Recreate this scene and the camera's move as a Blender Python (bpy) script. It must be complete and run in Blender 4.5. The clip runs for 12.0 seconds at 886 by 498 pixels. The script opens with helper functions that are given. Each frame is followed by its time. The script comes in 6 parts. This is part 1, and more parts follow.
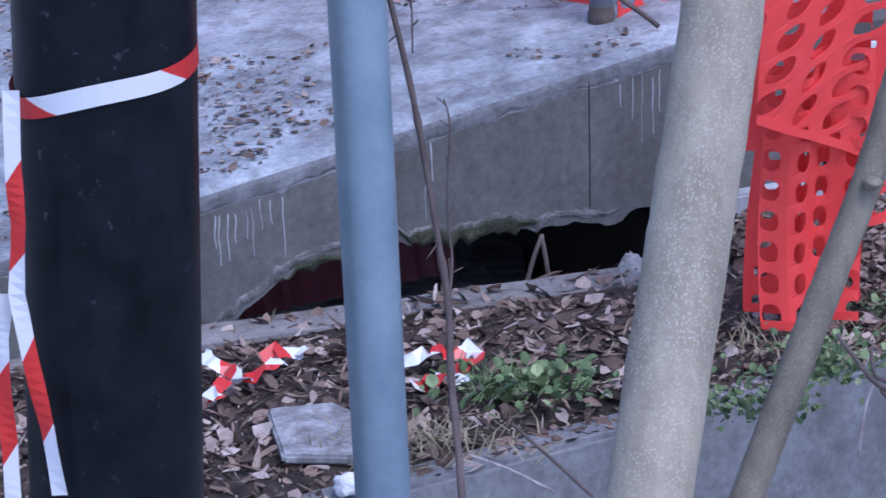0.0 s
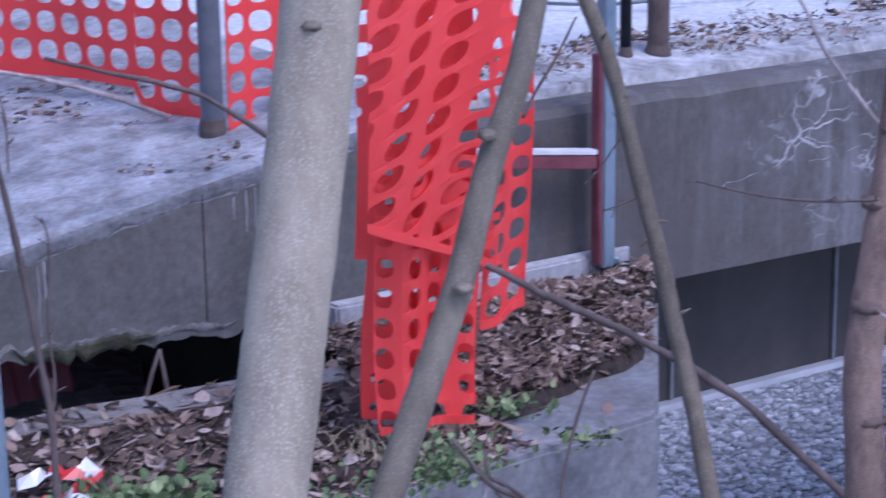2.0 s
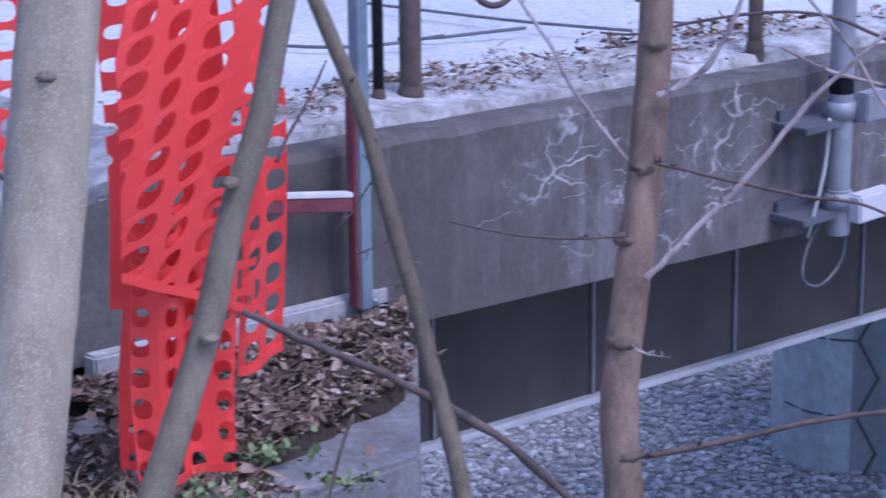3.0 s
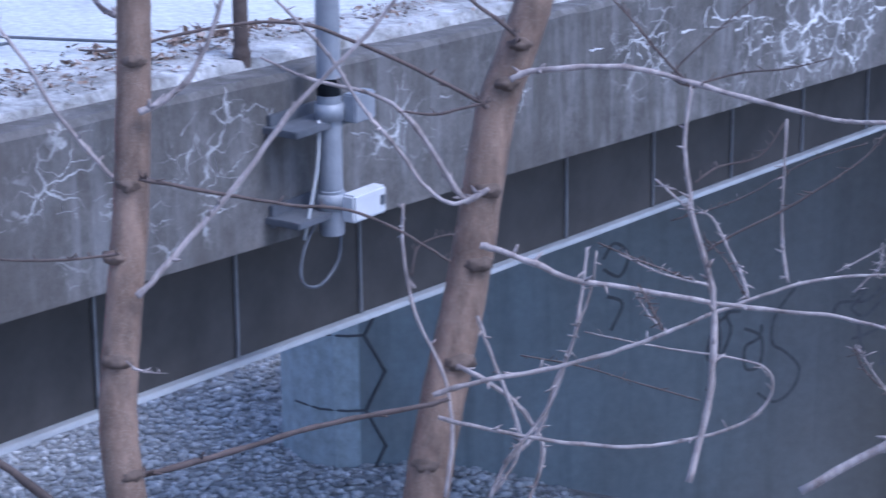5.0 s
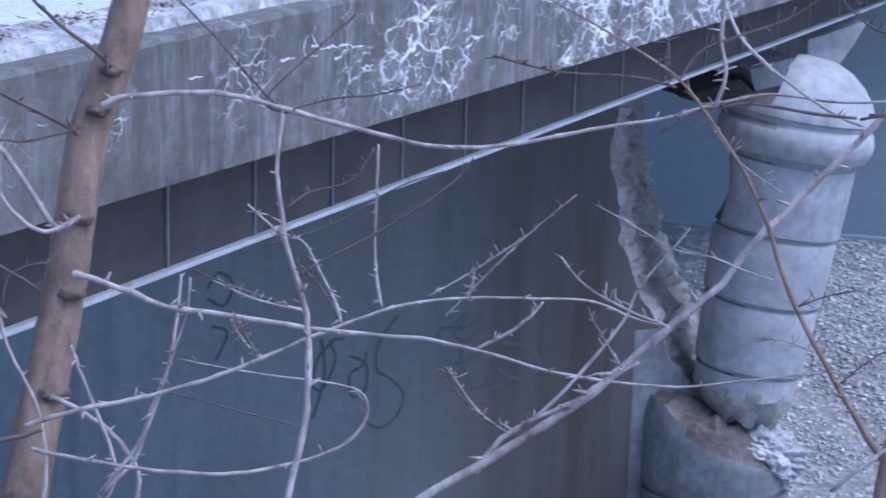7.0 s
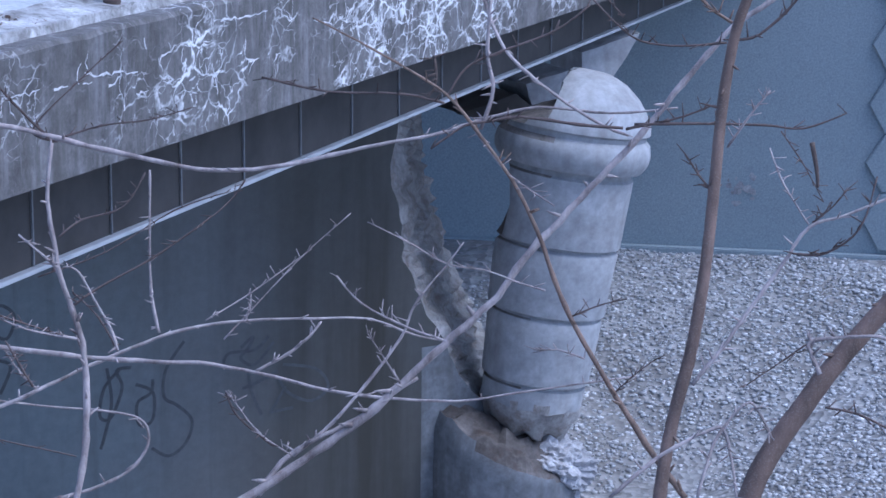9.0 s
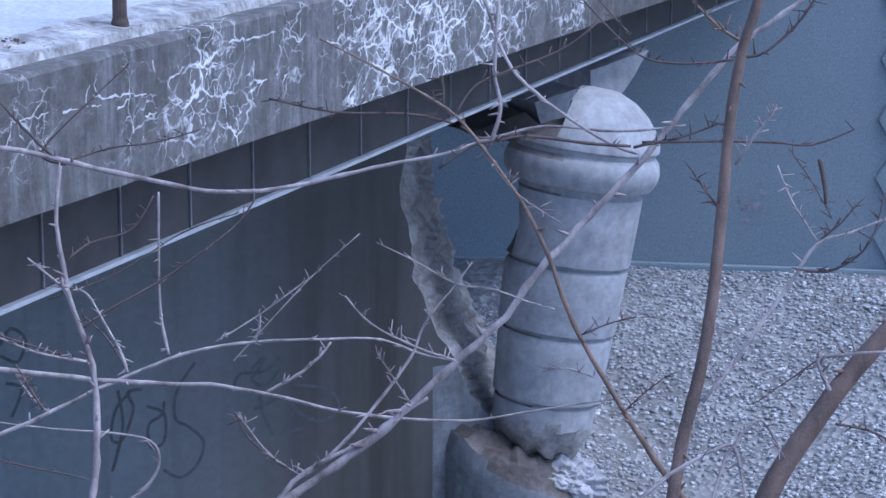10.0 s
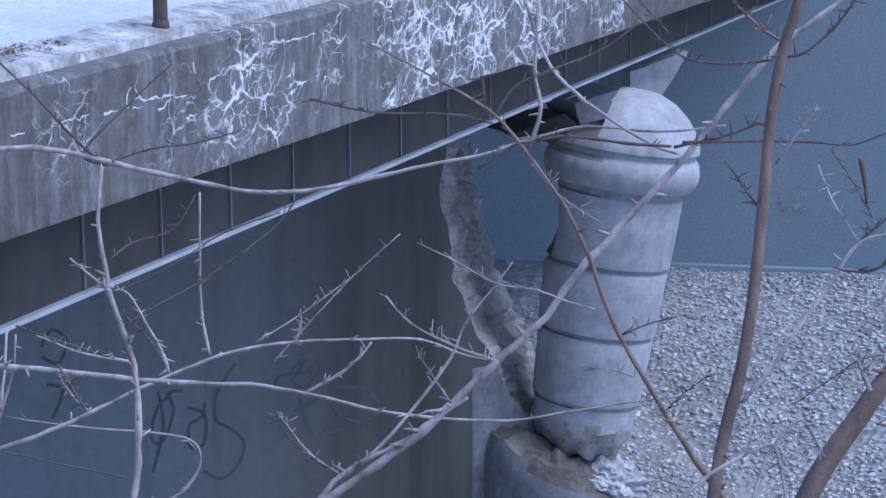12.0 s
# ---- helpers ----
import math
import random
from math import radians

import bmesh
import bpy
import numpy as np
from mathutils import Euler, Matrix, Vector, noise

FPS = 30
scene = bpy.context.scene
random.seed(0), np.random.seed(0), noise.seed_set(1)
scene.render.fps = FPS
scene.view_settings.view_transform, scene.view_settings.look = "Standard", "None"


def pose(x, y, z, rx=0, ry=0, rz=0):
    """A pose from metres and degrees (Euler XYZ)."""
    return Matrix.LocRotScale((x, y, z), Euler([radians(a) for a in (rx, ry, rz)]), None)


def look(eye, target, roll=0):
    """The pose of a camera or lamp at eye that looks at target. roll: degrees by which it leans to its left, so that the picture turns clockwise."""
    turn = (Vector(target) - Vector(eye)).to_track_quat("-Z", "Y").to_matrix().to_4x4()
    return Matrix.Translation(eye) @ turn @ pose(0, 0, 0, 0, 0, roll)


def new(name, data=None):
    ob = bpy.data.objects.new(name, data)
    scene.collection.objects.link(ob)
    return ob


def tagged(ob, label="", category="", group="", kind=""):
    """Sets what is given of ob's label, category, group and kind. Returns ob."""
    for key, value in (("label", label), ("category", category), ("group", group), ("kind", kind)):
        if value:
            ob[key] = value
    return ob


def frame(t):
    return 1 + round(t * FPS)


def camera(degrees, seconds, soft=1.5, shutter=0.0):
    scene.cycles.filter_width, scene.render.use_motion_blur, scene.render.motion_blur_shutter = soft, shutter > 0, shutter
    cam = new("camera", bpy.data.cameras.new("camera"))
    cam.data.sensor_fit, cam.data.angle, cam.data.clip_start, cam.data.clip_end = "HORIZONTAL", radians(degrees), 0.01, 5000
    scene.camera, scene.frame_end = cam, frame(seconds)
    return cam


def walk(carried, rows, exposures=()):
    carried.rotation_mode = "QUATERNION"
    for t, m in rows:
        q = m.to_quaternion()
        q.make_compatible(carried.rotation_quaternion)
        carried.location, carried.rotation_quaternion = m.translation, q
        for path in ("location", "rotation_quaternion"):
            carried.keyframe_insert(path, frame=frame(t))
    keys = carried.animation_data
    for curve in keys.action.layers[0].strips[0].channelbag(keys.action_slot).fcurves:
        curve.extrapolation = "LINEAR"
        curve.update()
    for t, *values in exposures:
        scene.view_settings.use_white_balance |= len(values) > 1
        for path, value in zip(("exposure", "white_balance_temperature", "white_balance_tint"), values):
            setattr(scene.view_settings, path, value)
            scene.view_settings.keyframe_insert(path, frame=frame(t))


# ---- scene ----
EXPO = 0.15
cam = camera(20.206, 12.0, soft=1.5, shutter=0.4)
PATH = [
    (0.0, look((-0.1078, 0.0355, 1.7361), (-0.1077, 9.4364, -1.6733), -1.797)),
    (0.5, look((-0.1042, 0.0324, 1.7374), (0.1178, 9.4492, -1.6203), -1.689)),
    (1.0, look((-0.1004, 0.0253, 1.7393), (0.4537, 9.4704, -1.4982), -1.449)),
    (1.5, look((-0.0904, 0.0233, 1.7406), (0.8528, 9.4754, -1.3846), -1.133)),
    (2.0, look((-0.0797, 0.0205, 1.7410), (1.4267, 9.4350, -1.2754), -0.746)),
    (2.5, look((-0.0720, 0.0202, 1.7412), (1.8507, 9.3900, -1.1761), -0.550)),
    (2.7, look((-0.0684, 0.0244, 1.7381), (2.0798, 9.3543, -1.1495), -0.502)),
    (4.3, look((-0.0302, 0.0507, 1.7580), (3.5052, 8.9552, -1.1074), -1.601)),
    (4.5, look((-0.0291, 0.0447, 1.7567), (3.7385, 8.8560, -1.1008), -1.301)),
    (5.0, look((-0.0314, 0.0325, 1.7595), (4.2636, 8.5921, -1.1190), -0.544)),
    (5.5, look((-0.0335, 0.0252, 1.7609), (4.6543, 8.3836, -1.0959), 0.675)),
    (6.0, look((-0.0333, 0.0189, 1.7590), (5.0396, 8.1701, -1.0379), 1.391)),
    (6.5, look((-0.0220, 0.0237, 1.7556), (5.3129, 8.0277, -0.9784), 1.510)),
    (7.0, look((-0.0075, 0.0236, 1.7505), (5.6497, 7.7974, -0.9999), 1.441)),
    (7.5, look((-0.0090, 0.0170, 1.7526), (5.8647, 7.6204, -1.0200), 1.576)),
    (7.7, look((-0.0085, 0.0117, 1.7542), (5.9475, 7.5481, -1.0261), 1.543)),
    (9.3, look((0.0053, 0.0053, 1.7493), (6.3823, 7.2469, -0.8762), 0.502)),
    (9.5, look((0.0039, 0.0040, 1.7506), (6.3880, 7.2455, -0.8577), 0.415)),
    (10.0, look((0.0054, 0.0045, 1.7512), (6.3305, 7.3073, -0.8298), 0.144)),
    (10.5, look((0.0053, 0.0047, 1.7504), (6.3163, 7.3265, -0.8111), -0.028)),
    (11.0, look((0.0060, 0.0053, 1.7487), (6.3028, 7.3369, -0.8201), -0.132)),
    (11.5, look((0.0058, 0.0066, 1.7481), (6.2455, 7.3780, -0.8456), -0.174)),
    (12.0, look((0.0000, 0.0000, 1.7500), (6.2049, 7.4077, -0.8239), -0.111)),
]
walk(cam, PATH, [(0.0, EXPO + 0.1, 4950, 20), (1.2, EXPO + 0.1, 4990, 24), (2.6, EXPO + 0.03, 5050, 29), (4.5, EXPO + 0.16, 4950, 18), (5.5, EXPO + 0.3, 4930, 16), (7.7, EXPO + 0.33, 4900, 15), (9.3, EXPO + 0.14, 4880, 14), (12.0, EXPO + 0.14, 4880, 14)])

# ---- light: an overcast winter sky, a very soft low sun ----
world = bpy.data.worlds.new("world")
scene.world = world
world.use_nodes = True
wn = world.node_tree.nodes
sky = wn.new("ShaderNodeTexSky")
sky.sky_type, sky.sun_disc = "NISHITA", False
sky.sun_elevation, sky.sun_rotation = radians(61), radians(147)
sky.air_density, sky.dust_density = 1.0, 3.0
world.node_tree.links.new(sky.outputs[0], wn["Background"].inputs[0])
wn["Background"].inputs[1].default_value = 0.15
sun_data = bpy.data.lights.new("sun", "SUN")
sun_data.energy, sun_data.angle, sun_data.color = 1.15, radians(22), (1.0, 0.94, 0.86)
sun = new("sun", sun_data)
sun.matrix_world = look((0, 0, 30), (-5.3, 8.1, 12.5))


# ---- materials ----
def hexc(c):
    return (*c, 1.0) if len(c) == 3 else c


class Mat:
    """A node material that is built step by step."""

    def __init__(self, name, rough=0.8, metal=0.0, coord="Object"):
        self.m = bpy.data.materials.new(name)
        self.m.use_nodes = True
        self.t = self.m.node_tree
        self.b = self.t.nodes["Principled BSDF"]
        self.b.inputs["Roughness"].default_value = rough
        self.b.inputs["Metallic"].default_value = metal
        self.co = self.n("ShaderNodeTexCoord").outputs[coord]

    def n(self, kind, operation="", feature=""):
        node = self.t.nodes.new(kind)
        if operation:
            node.operation = operation
        if feature:
            node.feature = feature
        return node

    def link(self, a, b):
        self.t.links.new(a, b)

    def scaled(self, s):
        mp = self.n("ShaderNodeMapping")
        mp.inputs["Scale"].default_value = s if isinstance(s, tuple) else (s, s, s)
        self.link(self.co, mp.inputs[0])
        return mp.outputs[0]

    def noise(self, s, detail=5.0, rough=0.6, distort=0.0):
        t = self.n("ShaderNodeTexNoise")
        t.inputs["Scale"].default_value = 1.0
        t.inputs["Detail"].default_value, t.inputs["Roughness"].default_value = detail, rough
        t.inputs["Distortion"].default_value = distort
        self.link(self.scaled(s), t.inputs["Vector"])
        return t.outputs[0]

    def ramp(self, fac, stops):
        r = self.n("ShaderNodeValToRGB")
        while len(r.color_ramp.elements) < len(stops):
            r.color_ramp.elements.new(0.5)
        for e, (p, c) in zip(r.color_ramp.elements, stops):
            e.position, e.color = p, hexc(c) if isinstance(c, tuple) else (c, c, c, 1)
        self.link(fac, r.inputs[0])
        return r.outputs[0]

    def mix(self, fac, a, b, mode="MIX"):
        x = self.n("ShaderNodeMix")
        x.data_type, x.blend_type = "RGBA", mode
        for sock, v in ((x.inputs[0], fac), (x.inputs[6], a), (x.inputs[7], b)):
            if isinstance(v, (int, float)):
                sock.default_value = v
            elif isinstance(v, tuple):
                sock.default_value = hexc(v)
            else:
                self.link(v, sock)
        return x.outputs[2]

    def mul(self, a, b):
        x = self.n("ShaderNodeMath", operation="MULTIPLY")
        self.link(a, x.inputs[0])
        if isinstance(b, (int, float)):
            x.inputs[1].default_value = b
        else:
            self.link(b, x.inputs[1])
        return x.outputs[0]

    def axis(self, which):
        s = self.n("ShaderNodeSeparateXYZ")
        self.link(self.co, s.inputs[0])
        return s.outputs[which]

    def random(self):
        return self.n("ShaderNodeObjectInfo").outputs["Random"]

    def island(self):
        return self.n("ShaderNodeNewGeometry").outputs["Random Per Island"]

    def done(self, color, bump=None, strength=0.3, dist=0.01, rough=None):
        if isinstance(color, tuple):
            self.b.inputs["Base Color"].default_value = hexc(color)
        else:
            self.link(color, self.b.inputs["Base Color"])
        if bump is not None:
            bn = self.n("ShaderNodeBump")
            bn.inputs["Strength"].default_value, bn.inputs["Distance"].default_value = strength, dist
            self.link(bump, bn.inputs["Height"])
            self.link(bn.outputs[0], self.b.inputs["Normal"])
        if rough is not None:
            self.link(rough, self.b.inputs["Roughness"])
        return self.m


def concrete(name, lo, hi, stain=(0.1, 0.1, 0.1), amount=0.5, streak=0.0, big=1.3, fine=40, bump=0.35):
    k = Mat(name, 0.85)
    base = k.mix(k.ramp(k.noise(big, 6, 0.65), [(0.32, 0.0), (0.7, 1.0)]), lo, hi)
    speck = k.ramp(k.noise(fine, 4, 0.7), [(0.3, 0.72), (0.7, 1.15)])
    base = k.mix(1.0, base, speck, "MULTIPLY")
    dirt = k.ramp(k.noise(big * 2.3, 8, 0.7, 0.6), [(0.5, 0.0), (0.72, amount)])
    base = k.mix(dirt, base, stain)
    if streak:
        st = k.ramp(k.noise((9.0, 9.0, 0.7), 5, 0.6), [(0.45, 0.0), (0.7, streak)])
        base = k.mix(st, base, stain)
    return k.done(base, k.noise(fine * 0.7, 6, 0.75), bump, 0.012)


LIME_SPOTS = (
    (6.2, -0.37, 0.55, 1.0), (6.0, -0.3, 0.9, 0.72), (5.3, -0.26, 0.7, 0.55), (7.1, -0.28, 0.7, 0.62), (8.2, -0.3, 1.0, 0.95), (9.1, -0.36, 1.0, 1.0),
    (10.2, -0.38, 1.1, 0.95), (11.6, -0.4, 1.0, 0.75), (4.3, -0.3, 0.6, 0.52), (3.2, -0.25, 0.6, 0.45), (2.5, -0.33, 0.5, 0.52), (1.55, -0.25, 0.5, 0.56),
    (1.2, -0.38, 0.42, 0.5), (0.75, -0.28, 0.55, 0.5))


def warp_small(k):
    """The place, shaken a little, so that stains get ragged outlines."""
    t = k.n("ShaderNodeTexNoise")
    t.inputs["Scale"].default_value, t.inputs["Detail"].default_value = 4.5, 4.0
    k.link(k.co, t.inputs["Vector"])
    v = k.n("ShaderNodeVectorMath", operation="MULTIPLY_ADD")
    k.link(t.outputs["Color"], v.inputs[0])
    v.inputs[1].default_value = (0.9, 0.9, 0.7)
    off = k.n("ShaderNodeVectorMath", operation="SUBTRACT")
    k.link(k.co, off.inputs[0])
    off.inputs[1].default_value = (0.45, 0.45, 0.35)
    k.link(off.outputs[0], v.inputs[2])
    return v.outputs[0]


def efflorescent(name):
    """Weathered grey concrete with white lime veins along its cracks and dark run-off streaks."""
    k = Mat(name, 0.85)
    base = k.mix(k.ramp(k.noise(1.1, 6, 0.65), [(0.3, 0.0), (0.7, 1.0)]), (0.09, 0.083, 0.08), (0.235, 0.23, 0.232))
    base = k.mix(1.0, base, k.ramp(k.noise(45, 4, 0.7), [(0.3, 0.7), (0.7, 1.15)]), "MULTIPLY")
    base = k.mix(1.0, base, k.ramp(k.noise(7, 7, 0.75), [(0.3, 0.42), (0.7, 1.5)]), "MULTIPLY")
    base = k.mix(k.ramp(k.noise((10, 10, 0.9), 5, 0.62), [(0.42, 0.0), (0.68, 0.75)]), base, (0.085, 0.08, 0.072))
    base = k.mix(k.ramp(k.noise((13, 13, 1.4), 4, 0.62), [(0.52, 0.0), (0.72, 0.4)]), base, (0.42, 0.425, 0.45))
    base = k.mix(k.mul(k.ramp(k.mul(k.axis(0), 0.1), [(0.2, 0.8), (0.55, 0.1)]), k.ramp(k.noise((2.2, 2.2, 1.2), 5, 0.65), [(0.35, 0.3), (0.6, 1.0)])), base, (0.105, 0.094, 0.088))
    warp = k.n("ShaderNodeTexNoise")
    warp.inputs["Scale"].default_value, warp.inputs["Detail"].default_value = 6.0, 4.0
    k.link(k.co, warp.inputs["Vector"])
    add = k.n("ShaderNodeVectorMath", operation="MULTIPLY_ADD")
    k.link(warp.outputs["Color"], add.inputs[0])
    add.inputs[1].default_value = (0.26, 0.26, 0.26)
    k.link(k.scaled((1.0, 1.0, 1.7)), add.inputs[2])
    # where lime has seeped out: round spots along the beam (place, reach, strength)
    where = None
    for s_at, z_at, reach, much in LIME_SPOTS:
        v = k.n("ShaderNodeVectorMath", operation="DISTANCE")
        k.link(warp_small(k), v.inputs[0])
        v.inputs[1].default_value = (1.556 + 0.8817 * s_at, 6.829 + 0.4718 * s_at, z_at - 0.044 * s_at)
        spot = k.ramp(k.mul(v.outputs["Value"], 1.0 / reach), [(0.0, much), (0.35, much * 0.7), (1.0, 0.0)])
        where = spot if where is None else k.mix(1.0, where, spot, "LIGHTEN")
    where = k.mul(where, k.ramp(k.noise(3.2, 4, 0.6), [(0.32, 0.45), (0.56, 1.0)]))
    veins = None
    for scale, width in ((3.0, 0.019), (5.6, 0.011)):
        v = k.n("ShaderNodeTexVoronoi", feature="DISTANCE_TO_EDGE")
        v.inputs["Scale"].default_value = scale
        k.link(add.outputs[0], v.inputs["Vector"])
        grow = k.n("ShaderNodeMath", operation="MULTIPLY_ADD")      # wider where more has seeped
        k.link(where, grow.inputs[0])
        grow.inputs[1].default_value, grow.inputs[2].default_value = width * 3.2, 0.002
        thin = k.n("ShaderNodeMath", operation="DIVIDE")
        k.link(v.outputs["Distance"], thin.inputs[0])
        k.link(grow.outputs[0], thin.inputs[1])
        line = k.ramp(thin.outputs[0], [(0.35, 1.0), (0.8, 0.35), (1.0, 0.0)])
        veins = line if veins is None else k.mix(1.0, veins, line, "LIGHTEN")
    patchy = k.ramp(k.noise(5.0, 5, 0.75), [(0.36, 0.25), (0.52, 1.0)])
    lime = k.mul(k.mul(veins, k.ramp(where, [(0.24, 0.0), (0.58, 1.0)])), patchy)
    blotch = k.mul(k.ramp(k.noise(4.5, 8, 0.78, 1.5), [(0.5, 0.0), (0.58, 0.95)]), k.ramp(where, [(0.55, 0.0), (0.8, 1.0)]))
    haze = k.mul(k.ramp(k.noise((9, 9, 5), 6, 0.7), [(0.4, 0.0), (0.75, 0.5)]), where)
    base = k.mix(haze, base, (0.44, 0.45, 0.47))
    base = k.mix(k.mix(1.0, lime, blotch, "LIGHTEN"), base, (0.88, 0.89, 0.92))
    moss = k.mul(k.ramp(k.axis(2), [(0.47, 0.0), (0.5, 0.7)]), k.ramp(k.noise(3.0, 6, 0.7), [(0.45, 0.0), (0.7, 1.0)]))
    base = k.mix(moss, base, (0.085, 0.088, 0.05))
    return k.done(base, k.noise(30, 6, 0.75), 0.4, 0.012)


def bark(name, lo, hi, dots, rough=0.75):
    k = Mat(name, rough)
    base = k.mix(k.ramp(k.noise((26, 26, 9), 6, 0.7), [(0.3, 0.0), (0.7, 1.0)]), lo, hi)
    base = k.mix(1.0, base, k.ramp(k.noise((7, 7, 3), 5, 0.7), [(0.3, 0.62), (0.7, 1.22)]), "MULTIPLY")
    v = k.n("ShaderNodeTexVoronoi")
    v.inputs["Scale"].default_value = 1.0
    k.link(k.scaled((380, 380, 300)), v.inputs["Vector"])
    spots = k.mul(k.ramp(v.outputs["Distance"], [(0.2, 0.8), (0.45, 0.0)]), k.ramp(k.noise(40, 2), [(0.3, 0.2), (0.6, 1.0)]))
    base = k.mix(k.mul(spots, dots), base, (0.62, 0.58, 0.5))
    rings = k.ramp(k.noise((3, 3, 26), 4, 0.6), [(0.55, 0.0), (0.78, 0.2)])
    base = k.mix(rings, base, tuple(c * 0.55 for c in lo))
    return k.done(base, k.noise((60, 60, 25), 5, 0.7), 0.35, 0.004)


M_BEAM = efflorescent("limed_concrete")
M_SLABTOP = concrete("pale_stained_top_concrete", (0.2, 0.215, 0.235), (0.64, 0.675, 0.71), (0.17, 0.14, 0.125), 0.85, 0.0, 5.0, 60, 0.9)
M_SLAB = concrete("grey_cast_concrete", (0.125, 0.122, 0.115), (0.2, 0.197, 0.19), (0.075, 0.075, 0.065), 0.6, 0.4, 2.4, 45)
M_CURB = concrete("light_concrete", (0.4, 0.41, 0.43), (0.6, 0.6, 0.62), (0.24, 0.22, 0.2), 0.5, 0.25, 2.0, 40)
M_LEDGE = concrete("blue_grey_concrete", (0.17, 0.175, 0.185), (0.33, 0.335, 0.345), (0.1, 0.085, 0.075), 0.6, 0.4, 3.2, 45)
M_LIP = concrete("dirty_kerb_concrete", (0.2, 0.185, 0.175), (0.36, 0.34, 0.33), (0.09, 0.07, 0.055), 0.75, 0.0, 5.0, 45, 0.5)
M_TORN = concrete("dark_torn_concrete", (0.075, 0.065, 0.06), (0.24, 0.22, 0.21), (0.09, 0.055, 0.04), 0.7, 0.0, 4.0, 30, 1.0)


def pier_paint():
    """Dark blue-grey paint with brown water stains down the wall near its torn end."""
    k = Mat("painted_pier_concrete", 0.8)
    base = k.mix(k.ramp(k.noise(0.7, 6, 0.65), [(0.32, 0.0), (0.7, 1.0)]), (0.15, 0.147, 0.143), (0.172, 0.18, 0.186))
    # bluer paint to the left, with the daylight there mixed into its colour
    end_light = k.mul(k.ramp(k.mul(k.axis(0), 0.1), [(0.0, 1.0), (0.34, 0.0)]), k.ramp(k.noise((1.5, 1.5, 0.8), 5, 0.65), [(0.3, 0.45), (0.6, 1.0)]))
    base = k.mix(end_light, base, (0.29, 0.35, 0.385))
    base = k.mix(1.0, base, k.ramp(k.noise(14, 4, 0.7), [(0.3, 0.88), (0.7, 1.06)]), "MULTIPLY")
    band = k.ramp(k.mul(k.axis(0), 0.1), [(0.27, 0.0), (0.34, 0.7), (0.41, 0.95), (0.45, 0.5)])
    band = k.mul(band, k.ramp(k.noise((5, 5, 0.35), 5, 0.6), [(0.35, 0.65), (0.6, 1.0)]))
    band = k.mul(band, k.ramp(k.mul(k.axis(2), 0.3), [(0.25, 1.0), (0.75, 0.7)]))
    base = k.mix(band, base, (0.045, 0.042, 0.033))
    base = k.mix(k.ramp(k.noise((6, 6, 0.4), 5, 0.6), [(0.52, 0.0), (0.75, 0.4)]), base, (0.08, 0.085, 0.085))
    return k.done(base, k.noise(18, 5, 0.7), 0.15, 0.01)


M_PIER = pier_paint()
# pale blue rounded end, its colour raised to hold the daylight falling on it
M_NOSE = concrete("pale_blue_daylit_concrete", (0.48, 0.565, 0.61), (0.56, 0.645, 0.69), (0.3, 0.34, 0.34), 0.3, 0.3, 0.9, 12, 0.15)
M_COLUMN = concrete("smooth_light_concrete", (0.37, 0.385, 0.41), (0.52, 0.535, 0.56), (0.22, 0.2, 0.185), 0.45, 0.3, 0.9, 9, 0.12)
M_STUMP = concrete("stained_grey_concrete", (0.16, 0.17, 0.185), (0.33, 0.35, 0.38), (0.1, 0.095, 0.09), 0.65, 0.5, 1.6, 14, 0.25)
M_FARWALL = concrete("painted_abutment_concrete", (0.29, 0.35, 0.385), (0.34, 0.4, 0.435), (0.37, 0.43, 0.46), 0.15, 0.1, 0.5, 60, 0.12)
M_LIMEOLD = concrete("faded_lime_crust", (0.25, 0.25, 0.265), (0.52, 0.525, 0.55), (0.2, 0.195, 0.195), 0.7, 0.0, 9.0, 40)
M_LIME = concrete("white_lime_crust", (0.62, 0.63, 0.66), (0.88, 0.89, 0.92), (0.4, 0.4, 0.41), 0.6, 0.0, 6.0, 40)
M_STONE = concrete("dirty_paving_stone", (0.16, 0.15, 0.145), (0.58, 0.575, 0.585), (0.12, 0.1, 0.085), 0.8, 0.0, 14.0, 70, 0.6)
M_CRUST = concrete("crumbling_edge_concrete", (0.1, 0.1, 0.09), (0.4, 0.395, 0.385), (0.08, 0.08, 0.06), 0.75, 0.0, 20.0, 90, 1.0)
M_RIM = concrete("bluish_chipped_concrete", (0.14, 0.145, 0.15), (0.36, 0.375, 0.4), (0.12, 0.12, 0.11), 0.6, 0.0, 9.0, 60, 0.8)
M_MOSSBED = concrete("moss_bed", (0.035, 0.04, 0.022), (0.1, 0.105, 0.06), (0.2, 0.19, 0.17), 0.5, 0.0, 14.0, 80, 1.0)
M_BREAK = concrete("broken_concrete", (0.25, 0.235, 0.225), (0.55, 0.54, 0.53), (0.17, 0.11, 0.075), 0.7, 0.0, 3.0, 30, 1.0)
M_ROAD = concrete("worn_pale_road", (0.54, 0.565, 0.575), (0.7, 0.72, 0.73), (0.42, 0.42, 0.41), 0.35, 0.0, 0.7, 30, 0.15)
M_KERB = concrete("littered_kerb_concrete", (0.24, 0.23, 0.22), (0.78, 0.79, 0.81), (0.1, 0.09, 0.07), 0.85, 0.0, 6.0, 40, 0.8)


